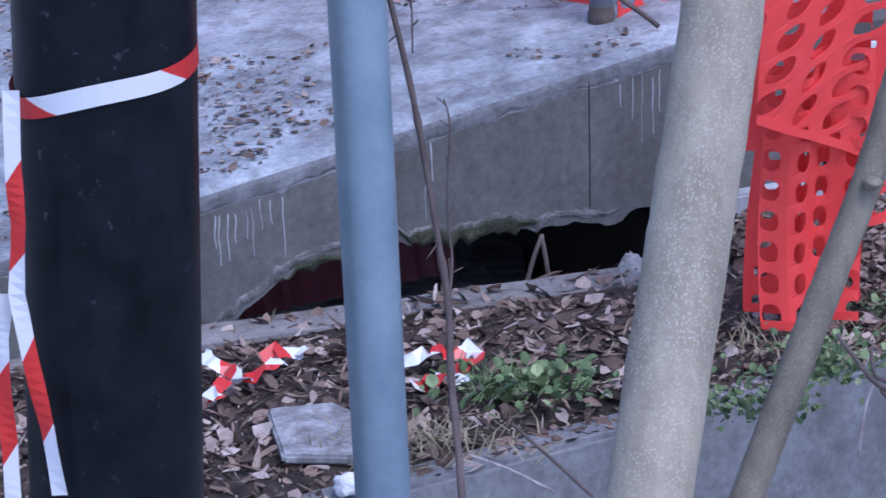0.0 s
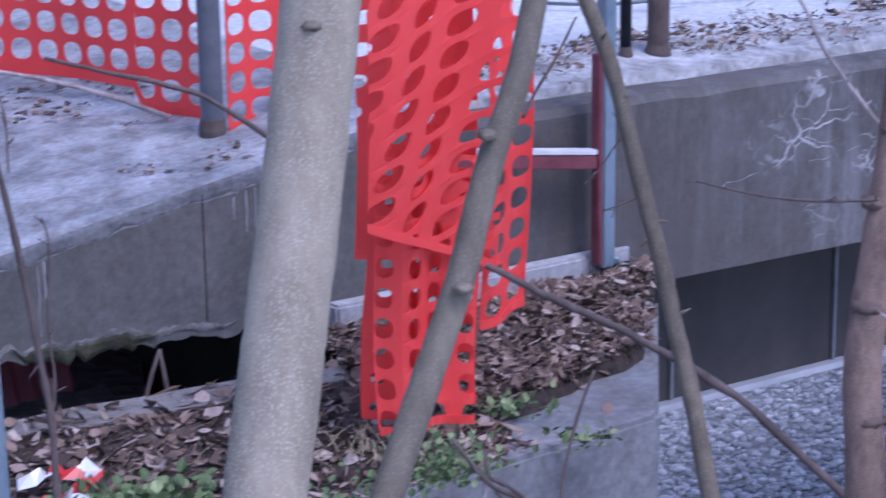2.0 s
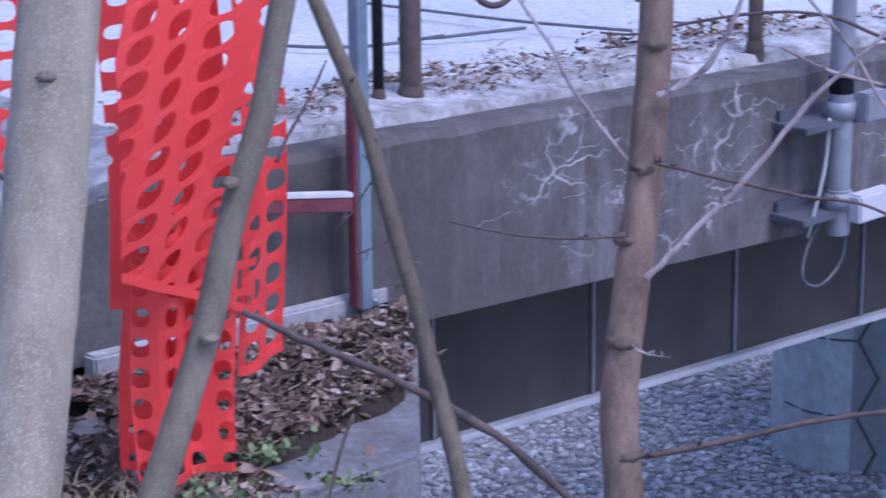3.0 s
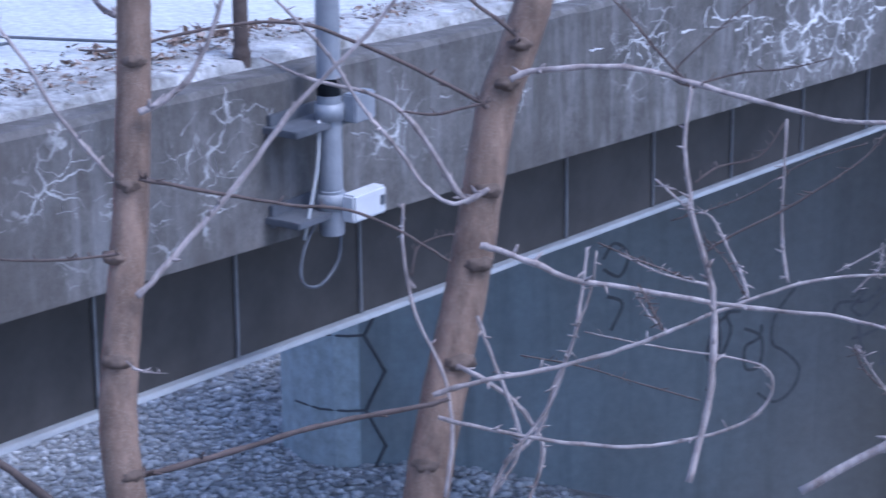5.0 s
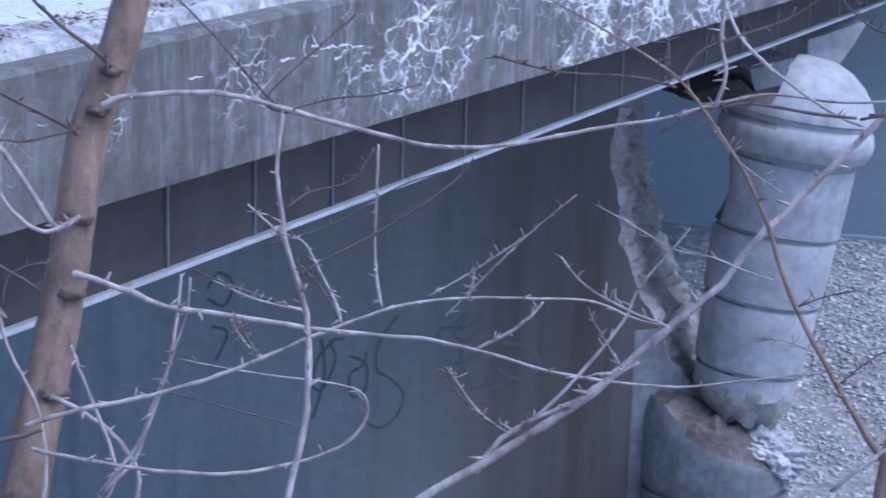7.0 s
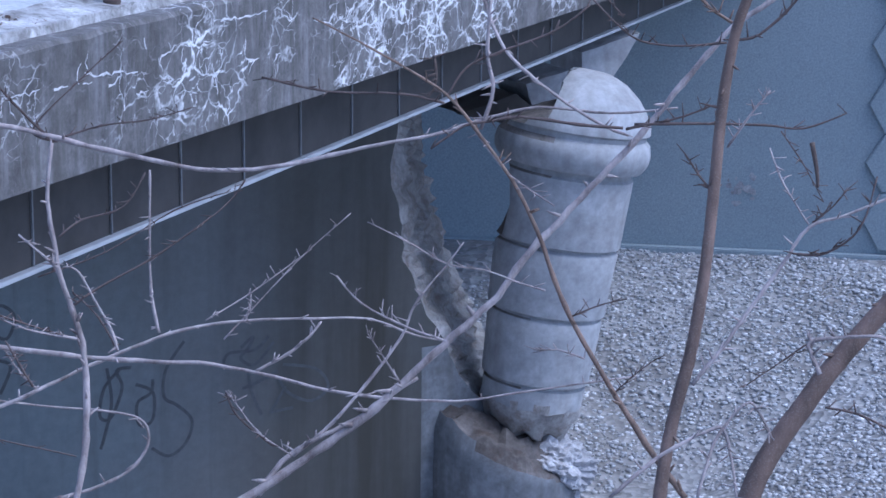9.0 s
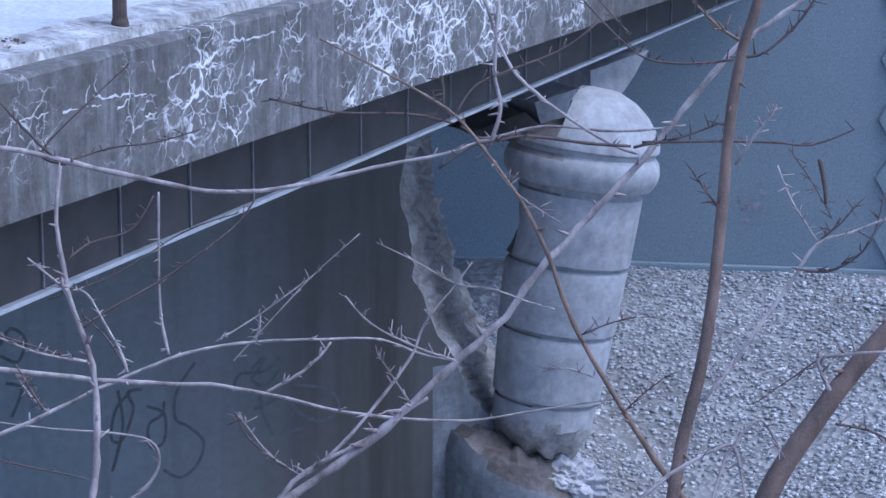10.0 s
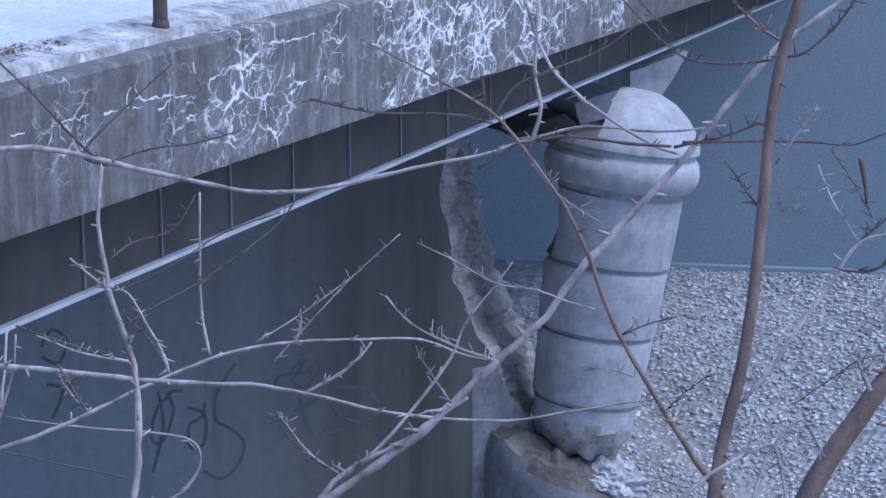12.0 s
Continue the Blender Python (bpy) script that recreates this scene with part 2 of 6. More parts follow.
def simple(name, lo, hi, scale=8, rough=0.6, metal=0.0, bump=0.1):
    k = Mat(name, rough, metal)
    base = k.mix(k.ramp(k.noise(scale, 6, 0.65), [(0.3, 0.0), (0.7, 1.0)]), lo, hi)
    return k.done(base, k.noise(scale * 12, 4, 0.7), bump, 0.004)


M_STEEL = simple("dark_weathered_steel", (0.045, 0.042, 0.04), (0.085, 0.078, 0.074), 3, 0.75)
M_FLANGE = simple("grey_painted_steel", (0.42, 0.44, 0.47), (0.6, 0.62, 0.65), 4, 0.6)
M_STIFF = simple("chalky_steel_edge", (0.16, 0.16, 0.17), (0.27, 0.28, 0.3), 9, 0.7)
M_GALV = simple("galvanised_steel", (0.2, 0.275, 0.335), (0.33, 0.41, 0.475), 9, 0.42, 0.35)
M_PIPE = simple("dull_zinc_pipe", (0.27, 0.29, 0.33), (0.4, 0.42, 0.47), 9, 0.5, 0.25)
M_POST = simple("dull_grey_post", (0.1, 0.11, 0.13), (0.17, 0.18, 0.21), 12, 0.6, 0.2)


def black_paint():
    """Glossy black paint with pale dust specks and dull smears."""
    k = Mat("black_paint", 0.35)
    base = k.mix(k.ramp(k.noise(18, 6, 0.65), [(0.3, 0.0), (0.7, 1.0)]), (0.003, 0.004, 0.006), (0.013, 0.016, 0.022))
    speck = k.mul(k.ramp(k.noise(55, 3, 0.6), [(0.66, 0.0), (0.72, 0.6)]), k.ramp(k.noise(9, 3, 0.6), [(0.45, 0.0), (0.6, 1.0)]))
    base = k.mix(speck, base, (0.09, 0.1, 0.12))
    k.b.inputs["Specular IOR Level"].default_value = 0.2
    return k.done(base, k.noise(200, 3), 0.04, 0.002, k.ramp(k.noise(6, 5, 0.6), [(0.3, 0.28), (0.7, 0.5)]))


M_BLACK = black_paint()
M_RUST = simple("rusty_steel", (0.075, 0.055, 0.048), (0.15, 0.115, 0.1), 16, 0.85, 0.0, 0.4)
M_RED = simple("faded_red_paint", (0.15, 0.035, 0.05), (0.25, 0.075, 0.09), 14, 0.6)
M_WHITEPAINT = simple("white_paint", (0.6, 0.6, 0.62), (0.78, 0.78, 0.8), 10, 0.55)
# near-black: the hollow's shade put into the earth's colour; also fills the slab joint
M_DARK = simple("shaded_earth_and_joint", (0.012, 0.01, 0.009), (0.03, 0.024, 0.02), 7, 0.95)
M_BOXG = simple("light_grey_plastic", (0.6, 0.61, 0.64), (0.72, 0.73, 0.76), 10, 0.5)
M_PAINTMARK = simple("dark_spray_paint", (0.07, 0.076, 0.085), (0.125, 0.133, 0.145), 20, 0.6)
M_TWIG = bark("grey_twig_bark", (0.16, 0.125, 0.12), (0.62, 0.545, 0.54), 0.3)
M_TWIGDARK = bark("dark_twig_bark", (0.075, 0.055, 0.05), (0.17, 0.125, 0.115), 0.1)
M_BARKPALE = bark("pale_speckled_bark", (0.3, 0.255, 0.185), (0.46, 0.41, 0.31), 0.75)
M_BARKOLIVE = bark("olive_grey_bark", (0.14, 0.118, 0.085), (0.28, 0.245, 0.185), 0.2)
M_BARKDARK = bark("dark_olive_bark", (0.085, 0.068, 0.048), (0.2, 0.165, 0.12), 0.2)
M_BARKBROWN = bark("brown_smooth_bark", (0.12, 0.075, 0.055), (0.33, 0.225, 0.17), 0.3, 0.6)
M_BARKMAUVE = bark("grey_brown_bark", (0.11, 0.075, 0.06), (0.3, 0.205, 0.165), 0.2, 0.65)


def orange_plastic():
    k = Mat("orange_red_net_plastic", 0.5)
    base = k.mix(k.ramp(k.noise(5, 4, 0.6), [(0.3, 0.0), (0.7, 1.0)]), (0.98, 0.075, 0.068), (1.0, 0.11, 0.098))
    k.b.inputs["Subsurface Weight"].default_value = 0.0
    m = k.done(base, k.noise(60, 3), 0.1, 0.002)
    tr = k.n("ShaderNodeBsdfTranslucent")
    tr.inputs[0].default_value = (0.97, 0.075, 0.06, 1)
    ms = k.n("ShaderNodeMixShader")
    ms.inputs[0].default_value = 0.22
    k.link(k.b.outputs[0], ms.inputs[1])
    k.link(tr.outputs[0], ms.inputs[2])
    k.link(ms.outputs[0], k.t.nodes["Material Output"].inputs[0])
    return m


def striped_tape():
    k = Mat("red_white_tape", 0.35, 0.0, "UV")
    stripe = k.n("ShaderNodeMath", operation="FRACT")
    k.link(k.axis(0), stripe.inputs[0])
    step = k.n("ShaderNodeMath", operation="GREATER_THAN")
    step.inputs[1].default_value = 0.5
    k.link(stripe.outputs[0], step.inputs[0])
    return k.done(k.mix(step.outputs[0], (0.8, 0.8, 0.83), (0.62, 0.035, 0.03)))


def island_colours(name, stops, rough=0.8):
    k = Mat(name, rough)
    base = k.ramp(k.island(), stops)
    base = k.mix(1.0, base, k.ramp(k.noise(35, 4, 0.7), [(0.3, 0.7), (0.7, 1.2)]), "MULTIPLY")
    return k.done(base, k.noise(90, 3), 0.25, 0.003)


def soil():
    k = Mat("leaf_mould_soil", 0.95)
    base = k.mix(k.ramp(k.noise(9, 7, 0.75), [(0.35, 0.0), (0.68, 1.0)]), (0.028, 0.021, 0.017), (0.16, 0.115, 0.093))
    return k.done(base, k.noise(28, 8, 0.8), 1.0, 0.03)


def gravel_bed():
    k = Mat("gravel_bed", 0.9)
    v = k.n("ShaderNodeTexVoronoi")
    v.inputs["Scale"].default_value = 14.0
    k.link(k.co, v.inputs["Vector"])
    base = k.ramp(v.outputs["Color"], [(0.1, (0.2, 0.2, 0.205)), (0.6, (0.33, 0.335, 0.34)), (0.95, (0.5, 0.5, 0.51))])
    base = k.mix(k.ramp(k.noise(0.6, 5, 0.6), [(0.4, 0.0), (0.7, 0.5)]), base, (0.2, 0.185, 0.165))
    return k.done(base, v.outputs["Distance"], 1.0, 0.03)


M_NET = orange_plastic()
M_TAPE = striped_tape()
M_LEAVES = island_colours("dead_leaves", [(0.0, (0.05, 0.034, 0.027)), (0.38, (0.15, 0.1, 0.075)), (0.75, (0.3, 0.21, 0.165)), (1.0, (0.52, 0.43, 0.38))])
M_STONES = island_colours("river_pebbles", [(0.0, (0.3, 0.305, 0.315)), (0.5, (0.47, 0.48, 0.5)), (0.85, (0.58, 0.59, 0.61)), (1.0, (0.74, 0.74, 0.76))])
M_GREEN = island_colours("fresh_weeds", [(0.0, (0.06, 0.1, 0.035)), (0.6, (0.15, 0.22, 0.08)), (1.0, (0.3, 0.36, 0.17))], 0.6)
M_STRAW = island_colours("dry_grass", [(0.0, (0.2, 0.16, 0.09)), (1.0, (0.42, 0.36, 0.24))])
M_SOIL = soil()
M_GRAVEL = gravel_bed()


# ---- building tools ----
def mesh_of(name, bm, mat, smooth=False):
    me = bpy.data.meshes.new(name)
    bmesh.ops.recalc_face_normals(bm, faces=bm.faces)
    for f in bm.faces:
        f.smooth = smooth
    bm.to_mesh(me)
    bm.free()
    for m in mat if isinstance(mat, (list, tuple)) else [mat]:
        me.materials.append(m)
    return me


def part(name, bm, mat, parent=None, label="", smooth=False):
    ob = new(name, mesh_of(name, bm, mat, smooth))
    ob.parent = parent
    if label:
        ob["label"] = label
    return ob


def thing(name, at, label, category, group="", kind="", turn=0.0):
    ob = new(name)
    ob.matrix_basis = Matrix.Translation(at) @ Matrix.Rotation(turn, 4, "Z")
    ob.empty_display_size = 0.1
    return tagged(ob, label, category, group, kind)


def whole(name, bm, mat, label, category, kind="", group="", smooth=False):
    return tagged(part(name, bm, mat, None, "", smooth), label, category, group, kind)


# The bridge's own axes: s along its edge, o inwards from its face, z up from the deck.
ORIGIN = Vector((1.556, 6.829, 0.0))
ALONG = Vector((0.8817, 0.4718, -0.0440))
INWARD = Vector((-0.4718, 0.8817, 0.0))
TURN = math.atan2(0.4717, 0.8818)
LOW = -4.6   # the gravel bed


def bp(s, o, z):
    return ORIGIN + ALONG * s + INWARD * o + Vector((0, 0, z))


def solid(rings, bm=None, cap=True, closed=True):
    """Joins rings of points into a skin."""
    bm = bm or bmesh.new()
    vs = [[bm.verts.new(p) for p in r] for r in rings]
    n = len(vs[0])
    for a, b in zip(vs, vs[1:]):
        for i in range(n if closed else n - 1):
            j = (i + 1) % n
            bm.faces.new((a[i], a[j], b[j], b[i]))
    if cap and closed:
        bm.faces.new(vs[0][::-1])
        bm.faces.new(vs[-1])
    return bm


def bbox(s0, s1, o0, o1, z0, z1, bm=None, bevel=0.0, place=bp):
    """A box in the bridge's axes, its edges worn by bevel."""
    own = bmesh.new()
    solid([[place(s, o0, z0), place(s, o1, z0), place(s, o1, z1), place(s, o0, z1)] for s in (s0, s1)], own)
    if bevel:
        bmesh.ops.bevel(own, geom=list(own.edges), offset=bevel, segments=2, affect="EDGES")
    if bm is None:
        return own
    tmp = bpy.data.meshes.new("tmp")
    own.to_mesh(tmp)
    own.free()
    bm.from_mesh(tmp)
    bpy.data.meshes.remove(tmp)
    return bm


def profile_beam(stations, outline, bm=None, rough=0.0, seed=0):
    """Sweeps an outline of (o, z) along stations of s, with uneven edges."""
    rings = []
    for s in stations:
        ring = []
        for i, (o, z) in enumerate(outline):
            d = rough * noise.noise(Vector((s * 3.1, i * 7.7, seed))) + 0.5 * rough * noise.noise(Vector((s * 11, i * 3.3, seed + 5)))
            ring.append(bp(s, o + d, z + d * 0.8))
        rings.append(ring)
    return solid(rings, bm)


def steps(a, b, n):
    return [a + (b - a) * i / n for i in range(n + 1)]


def tube(points, r0, r1, sides=8, bm=None, wobble=0.0, knots=0.0, seed=0, fine=3):
    """A tapering rod through points, along a smooth curve, with knots and slight bends."""
    bm = bm or bmesh.new()
    P = [Vector(p) for p in points]
    path = []
    for i in range(len(P) - 1):
        a, b, c, d = P[max(i - 1, 0)], P[i], P[i + 1], P[min(i + 2, len(P) - 1)]
        for k in range(fine):
            t = k / fine
            path.append(0.5 * ((2 * b) + (c - a) * t + (2 * a - 5 * b + 4 * c - d) * t * t + (3 * b - a - 3 * c + d) * t ** 3))
    path.append(P[-1])
    rings, m = [], len(path)
    rnd = random.Random(seed)
    for i, p in enumerate(path):
        tan = (path[min(i + 1, m - 1)] - path[max(i - 1, 0)]).normalized()
        side = tan.cross(Vector((0.3, -0.9, 0.31))).normalized()
        up = side.cross(tan)
        f = i / (m - 1)
        r = r0 + (r1 - r0) * f
        if 0 < i < m - 1:
            p = p + (side * rnd.uniform(-1, 1) + up * rnd.uniform(-1, 1)) * wobble * r
            r *= 1 + knots * (rnd.random() ** 3)
        rings.append([p + (side * math.cos(q) + up * math.sin(q)) * r for q in (2 * math.pi * j / sides for j in range(sides))])
    return solid(rings, bm)


def turned(profile, sides=24, bm=None, m=Matrix.Identity(4)):
    """A body of revolution from (radius, height) pairs."""
    rings = [[m @ Vector((r * math.cos(2 * math.pi * j / sides), r * math.sin(2 * math.pi * j / sides), z)) for j in range(sides)] for r, z in profile]
    return solid(rings, bm)


# ---- the broken pier's own axes: w along it, o away from the viewer ----
PA, PB = Vector((7.1, 14.4, 0)), Vector((12.6, 13.1, 0))
PW = (PB - PA).normalized()
PN = Vector((-PW.y, PW.x, 0))   # away from the viewer


def pp(w, o, z):
    return PA + PW * w + PN * o + Vector((0, 0, z))


# ---- the ground: one sheet to the horizon, a bank below the viewer, the gravel bed under the bridge ----
def ground_height(x, y):
    r = Vector((x - ORIGIN.x, y - ORIGIN.y))
    s = r.x * ALONG.x + r.y * ALONG.y
    o = r.x * INWARD.x + r.y * INWARD.y
    near = -0.1 - 1.05 * max(0.0, math.hypot(x, y) - 1.3)
    if x < 0.2 and o > -6:
        near = max(near, -0.75)
    # the bed is scoured out along the pier
    w, q = (x - PA.x) * PW.x + (y - PA.y) * PW.y, (x - PA.x) * PN.x + (y - PA.y) * PN.y
    hollow = max(0.0, min(1.0, w / 2.5)) * max(0.0, min(1.0, (10.0 - w) / 3.0)) * max(0.0, 1.0 - abs(q - 0.2) / 4.0)
    return max(LOW - 0.85 * hollow, near) + 0.05 * noise.noise(Vector((x * 0.6, y * 0.6, 2.0)))


def ground_sheet():
    bm = bmesh.new()
    xs = [-2500, -400, -80, -20, -8] + [-4 + 0.375 * i for i in range(80)] + [32, 60, 150, 500, 2500]
    ys = [-2500, -400, -80, -20, -8] + [-4 + 0.375 * i for i in range(80)] + [32, 60, 150, 500, 2500]
    grid = [[bm.verts.new((x, y, ground_height(x, y))) for y in ys] for x in xs]
    for i in range(len(xs) - 1):
        for j in range(len(ys) - 1):
            bm.faces.new((grid[i][j], grid[i + 1][j], grid[i + 1][j + 1], grid[i][j + 1]))
    return whole("ground", bm, M_GRAVEL, "grey river gravel ground under the bridge", "ground", "structure", smooth=True)


ground_sheet()

# ---- the bridge: edge beam, deck, girders ----
GAP = -0.66   # where the standing span begins, past the break
END = 24.0


def edge_beam():
    """The weathered edge beam of the standing span."""
    bm = bmesh.new()
    rings = []
    for s in steps(GAP, END, 180):
        chip = 0.012 * noise.noise(Vector((s * 5, 1, 0))) + 0.008 * noise.noise(Vector((s * 17, 4, 0)))
        top = -0.022 - 0.003 * s
        low = -0.597 - 0.0125 * s
        rings.append([bp(s, 0.0, low), bp(s, 0.0, top - 0.022 + chip), bp(s, 0.018 + chip, top + chip * 0.5), bp(s, 0.36, top + 0.004), bp(s, 0.36, low), ])
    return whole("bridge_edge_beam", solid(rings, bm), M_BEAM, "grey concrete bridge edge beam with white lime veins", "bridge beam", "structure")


BEAM = edge_beam()


def lime_veins():
    """Crusts of lime that seeped from the beam's cracks: wandering veins with side shoots and blots."""
    rnd = random.Random(41)
    fresh, old = bmesh.new(), bmesh.new()

    def ribbon(path, w0, w1):
        m = len(path) - 1
        bm = fresh if path[0][0] > 3.3 else old
        if bm is old:
            w0, w1 = w0 * 0.75, w1 * 0.75
        rings = []
        for i, (s, z) in enumerate(path):
            a, b = path[max(i - 1, 0)], path[min(i + 1, m)]
            d = Vector((b[0] - a[0], b[1] - a[1]))
            d = d.normalized() if d.length > 1e-6 else Vector((1, 0))
            w = (w0 + (w1 - w0) * i / max(m, 1)) * rnd.uniform(0.25, 1.6)
            nx, nz = -d.y * w, d.x * w
            rings.append([bp(s - nx, -0.0012, z - nz), bp(s, -0.0024, z), bp(s + nx, -0.0012, z + nz)])
        solid(rings, bm, False, False)

    def wander(s, z, ang, length, w, depth):
        path, step = [(s, z)], 0.028
        turn = ang
        for _ in range(max(2, int(length / step))):
            turn += rnd.uniform(-0.75, 0.75) + (ang - turn) * 0.3
            s, z = s + step * math.cos(turn), z + step * math.sin(turn)
            if not -0.585 - 0.0125 * s < z < -0.06 - 0.003 * s:
                break
            path.append((s, z))
            if depth and rnd.random() < 0.2:
                wander(s, z, turn + rnd.choice((-1.2, 1.2)), length * rnd.uniform(0.15, 0.5), w * 0.75, depth - 1)
        ribbon(path, w, w * 0.3)

    def vein(anchors, w, shoots=0.16):
        path = []
        for (s0, z0), (s1, z1) in zip(anchors, anchors[1:]):
            m = max(2, int(math.hypot(s1 - s0, z1 - z0) / 0.03))
            for i in range(m):
                f = i / m
                path.append((s0 + (s1 - s0) * f + rnd.uniform(-0.008, 0.008), z0 + (z1 - z0) * f + 0.018 * noise.noise(Vector((s0 * 3 + f * 6, z0, 1))) + rnd.uniform(-0.007, 0.007)))
        path.append(anchors[-1])
        run = []
        for s, z in path:
            if noise.noise(Vector((s * 5.5, z * 9, 2.0))) > -0.06:
                run.append((s, z))
                continue
            if len(run) > 2:
                ribbon(run, w * 0.7, w * 0.35)
            run = []
        if len(run) > 2:
            ribbon(run, w * 0.7, w * 0.35)
        for s, z in path:
            if rnd.random() < shoots:
                wander(s, z, rnd.choice((-1.5, 1.5)) + rnd.uniform(-0.7, 0.7), rnd.uniform(0.04, 0.16), w * 0.6, 1)

    for w, anchors in (
        (0.009, [(4.78, -0.206), (5.11, -0.241), (5.46, -0.279), (5.80, -0.369), (6.17, -0.395), (6.43, -0.375), (6.97, -0.392)]),
        (0.007, [(5.00, -0.315), (5.24, -0.273)]),
        (0.009, [(5.23, -0.455), (5.40, -0.376), (5.75, -0.361)]),
        (0.007, [(5.47, -0.122), (5.49, -0.230), (5.64, -0.237), (5.85, -0.184), (5.99, -0.203)]),
        (0.007, [(6.18, -0.117), (6.37, -0.140), (6.64, -0.158), (6.94, -0.152)]),
        (0.01, [(7.41, -0.268), (7.64, -0.312), (7.87, -0.294), (8.00, -0.213), (8.37, -0.224), (8.54, -0.210)]),
        (0.012, [(7.87, -0.372), (8.28, -0.392), (8.72, -0.446), (9.27, -0.411)]),
        (0.009, [(6.18, -0.200), (6.30, -0.272), (6.17, -0.339)]),
        (0.009, [(6.53, -0.260), (6.63, -0.374), (6.49, -0.441)]),
        (0.006, [(1.48, -0.157), (1.60, -0.127), (1.73, -0.118), (1.85, -0.145)]),
        (0.006, [(1.37, -0.466), (1.52, -0.337), (1.63, -0.318)]),
        (0.007, [(2.13, -0.279), (2.30, -0.305), (2.43, -0.352)]),
        (0.006, [(2.82, -0.258), (3.05, -0.246), (3.37, -0.314), (3.66, -0.309)]),
        (0.007, [(3.87, -0.220), (4.23, -0.219), (4.57, -0.236), (4.97, -0.260)]),
        (0.0025, [(0.38, -0.337), (0.53, -0.315)]),
        (0.0025, [(0.63, -0.256), (0.78, -0.167)]),
        (0.003, [(0.75, -0.310), (0.98, -0.287)]),
        (0.005, [(1.27, -0.212), (1.40, -0.115), (1.54, -0.036)]),
    ):
        vein(anchors, w)
    part("lime_crust", fresh, M_LIME, BEAM, "white lime crust along the cracks")
    part("lime_crust", old, M_LIMEOLD, BEAM, "faded greyish lime crust along the cracks")


lime_veins()


def deck():
    bm = profile_beam(steps(GAP, END, 60), [(0.362, -0.55), (0.362, 0.012), (3.7, 0.012), (3.7, -0.55)])
    whole("bridge_deck", bm, M_ROAD, "pale worn bridge road deck", "road", "structure")
    bm = profile_beam(steps(GAP, END, 160), [(0.12, -0.05), (0.14, 0.008), (0.4, 0.03), (0.44, -0.05)], None, 0.014, 3)
    whole("deck_edge_strip", bm, M_KERB, "leaf-littered flaking concrete strip along the deck", "kerb", "structure")


deck()


def girder(offset, first):
    """A steel girder: web, bottom flange and vertical stiffeners."""
    g = thing("steel_girder", bp(first, offset, -1.1), "dark steel bridge girder with pale bottom flange and stiffeners", "girder", "bridge girders")
    inv = Matrix.Translation(-g.matrix_basis.translation)
    def add(name, bm, mat, label=""):
        bmesh.ops.transform(bm, matrix=inv, verts=bm.verts)
        return part(name, bm, mat, g, label)
    add("web", bbox(first, END, offset, offset + 0.02, -1.13, -0.5), M_STEEL)
    add("bottom_flange", bbox(first, END, offset - 0.04, offset + 0.2, -1.153, -1.131, None, 0.004), M_FLANGE, "pale grey painted flange")
    return g, add


g_front, g_add = girder(0.30, 0.05)
for i in range(30):
    s = 0.46 + 0.742 * i
    g_add("stiffener", bbox(s - 0.006, s + 0.006, 0.288, 0.298, -1.129, -0.55), M_STIFF)
for o in (1.4, 2.5, 3.4):
    girder(o, 0.05)


def bl(s, o, z):
    """As bp, but level: z is the height itself."""
    return Vector((ORIGIN.x + ALONG.x * s + INWARD.x * o, ORIGIN.y + ALONG.y * s + INWARD.y * o, z))


def ledge_end(o):
    """Where the ledge stops: its end face runs askew to the bridge."""
    return -0.84 + 0.9 * (o + 1.07)


def abutment():
    """The near abutment under the broken end: its front ledge and, behind it, a hollow whose shade is put into
    near-black earth.
    """
    def block(outline, top, bevel):
        bm = solid([[bl(s, o, LOW - 0.3) for s, o in outline], [bl(s, o, top) for s, o in outline]])
        if bevel:
            bmesh.ops.bevel(bm, geom=list(bm.edges), offset=bevel, segments=2, affect="EDGES")
        return bm
    bm = block([(-9.0, -1.08), (ledge_end(-1.08), -1.08), (ledge_end(-0.42), -0.42), (-9.0, -0.42)], -0.462, 0.012)
    whole("abutment_wall", bm, M_LEDGE, "blue-grey concrete abutment ledge", "abutment wall", "structure")
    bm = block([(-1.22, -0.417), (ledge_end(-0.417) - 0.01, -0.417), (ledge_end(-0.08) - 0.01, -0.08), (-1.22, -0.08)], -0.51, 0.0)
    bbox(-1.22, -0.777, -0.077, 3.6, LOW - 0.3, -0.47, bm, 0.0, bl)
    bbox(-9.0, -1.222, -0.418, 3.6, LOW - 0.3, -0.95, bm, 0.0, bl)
    whole("abutment_core", bm, M_DARK, "earth inside the broken abutment, near-black for the shade in it", "earth", "structure")
    lip = bmesh.new()
    solid([[bl(s, rim(s) + 0.0, -0.62), bl(s, rim(s), -0.452 + 0.006 * noise.noise(Vector((s * 6, 0, 0)))), bl(s, rim(s) - 0.15, -0.444), bl(s, rim(s) - 0.16, -0.62)] for s in steps(-4.4, -1.26, 50)], lip)
    whole("concrete_kerb", lip, M_LIP, "flat grey concrete kerb along the hollow", "kerb")


def rim(s):
    return max(-0.30, -0.06 - 0.2 * (s + 2.44))


abutment()


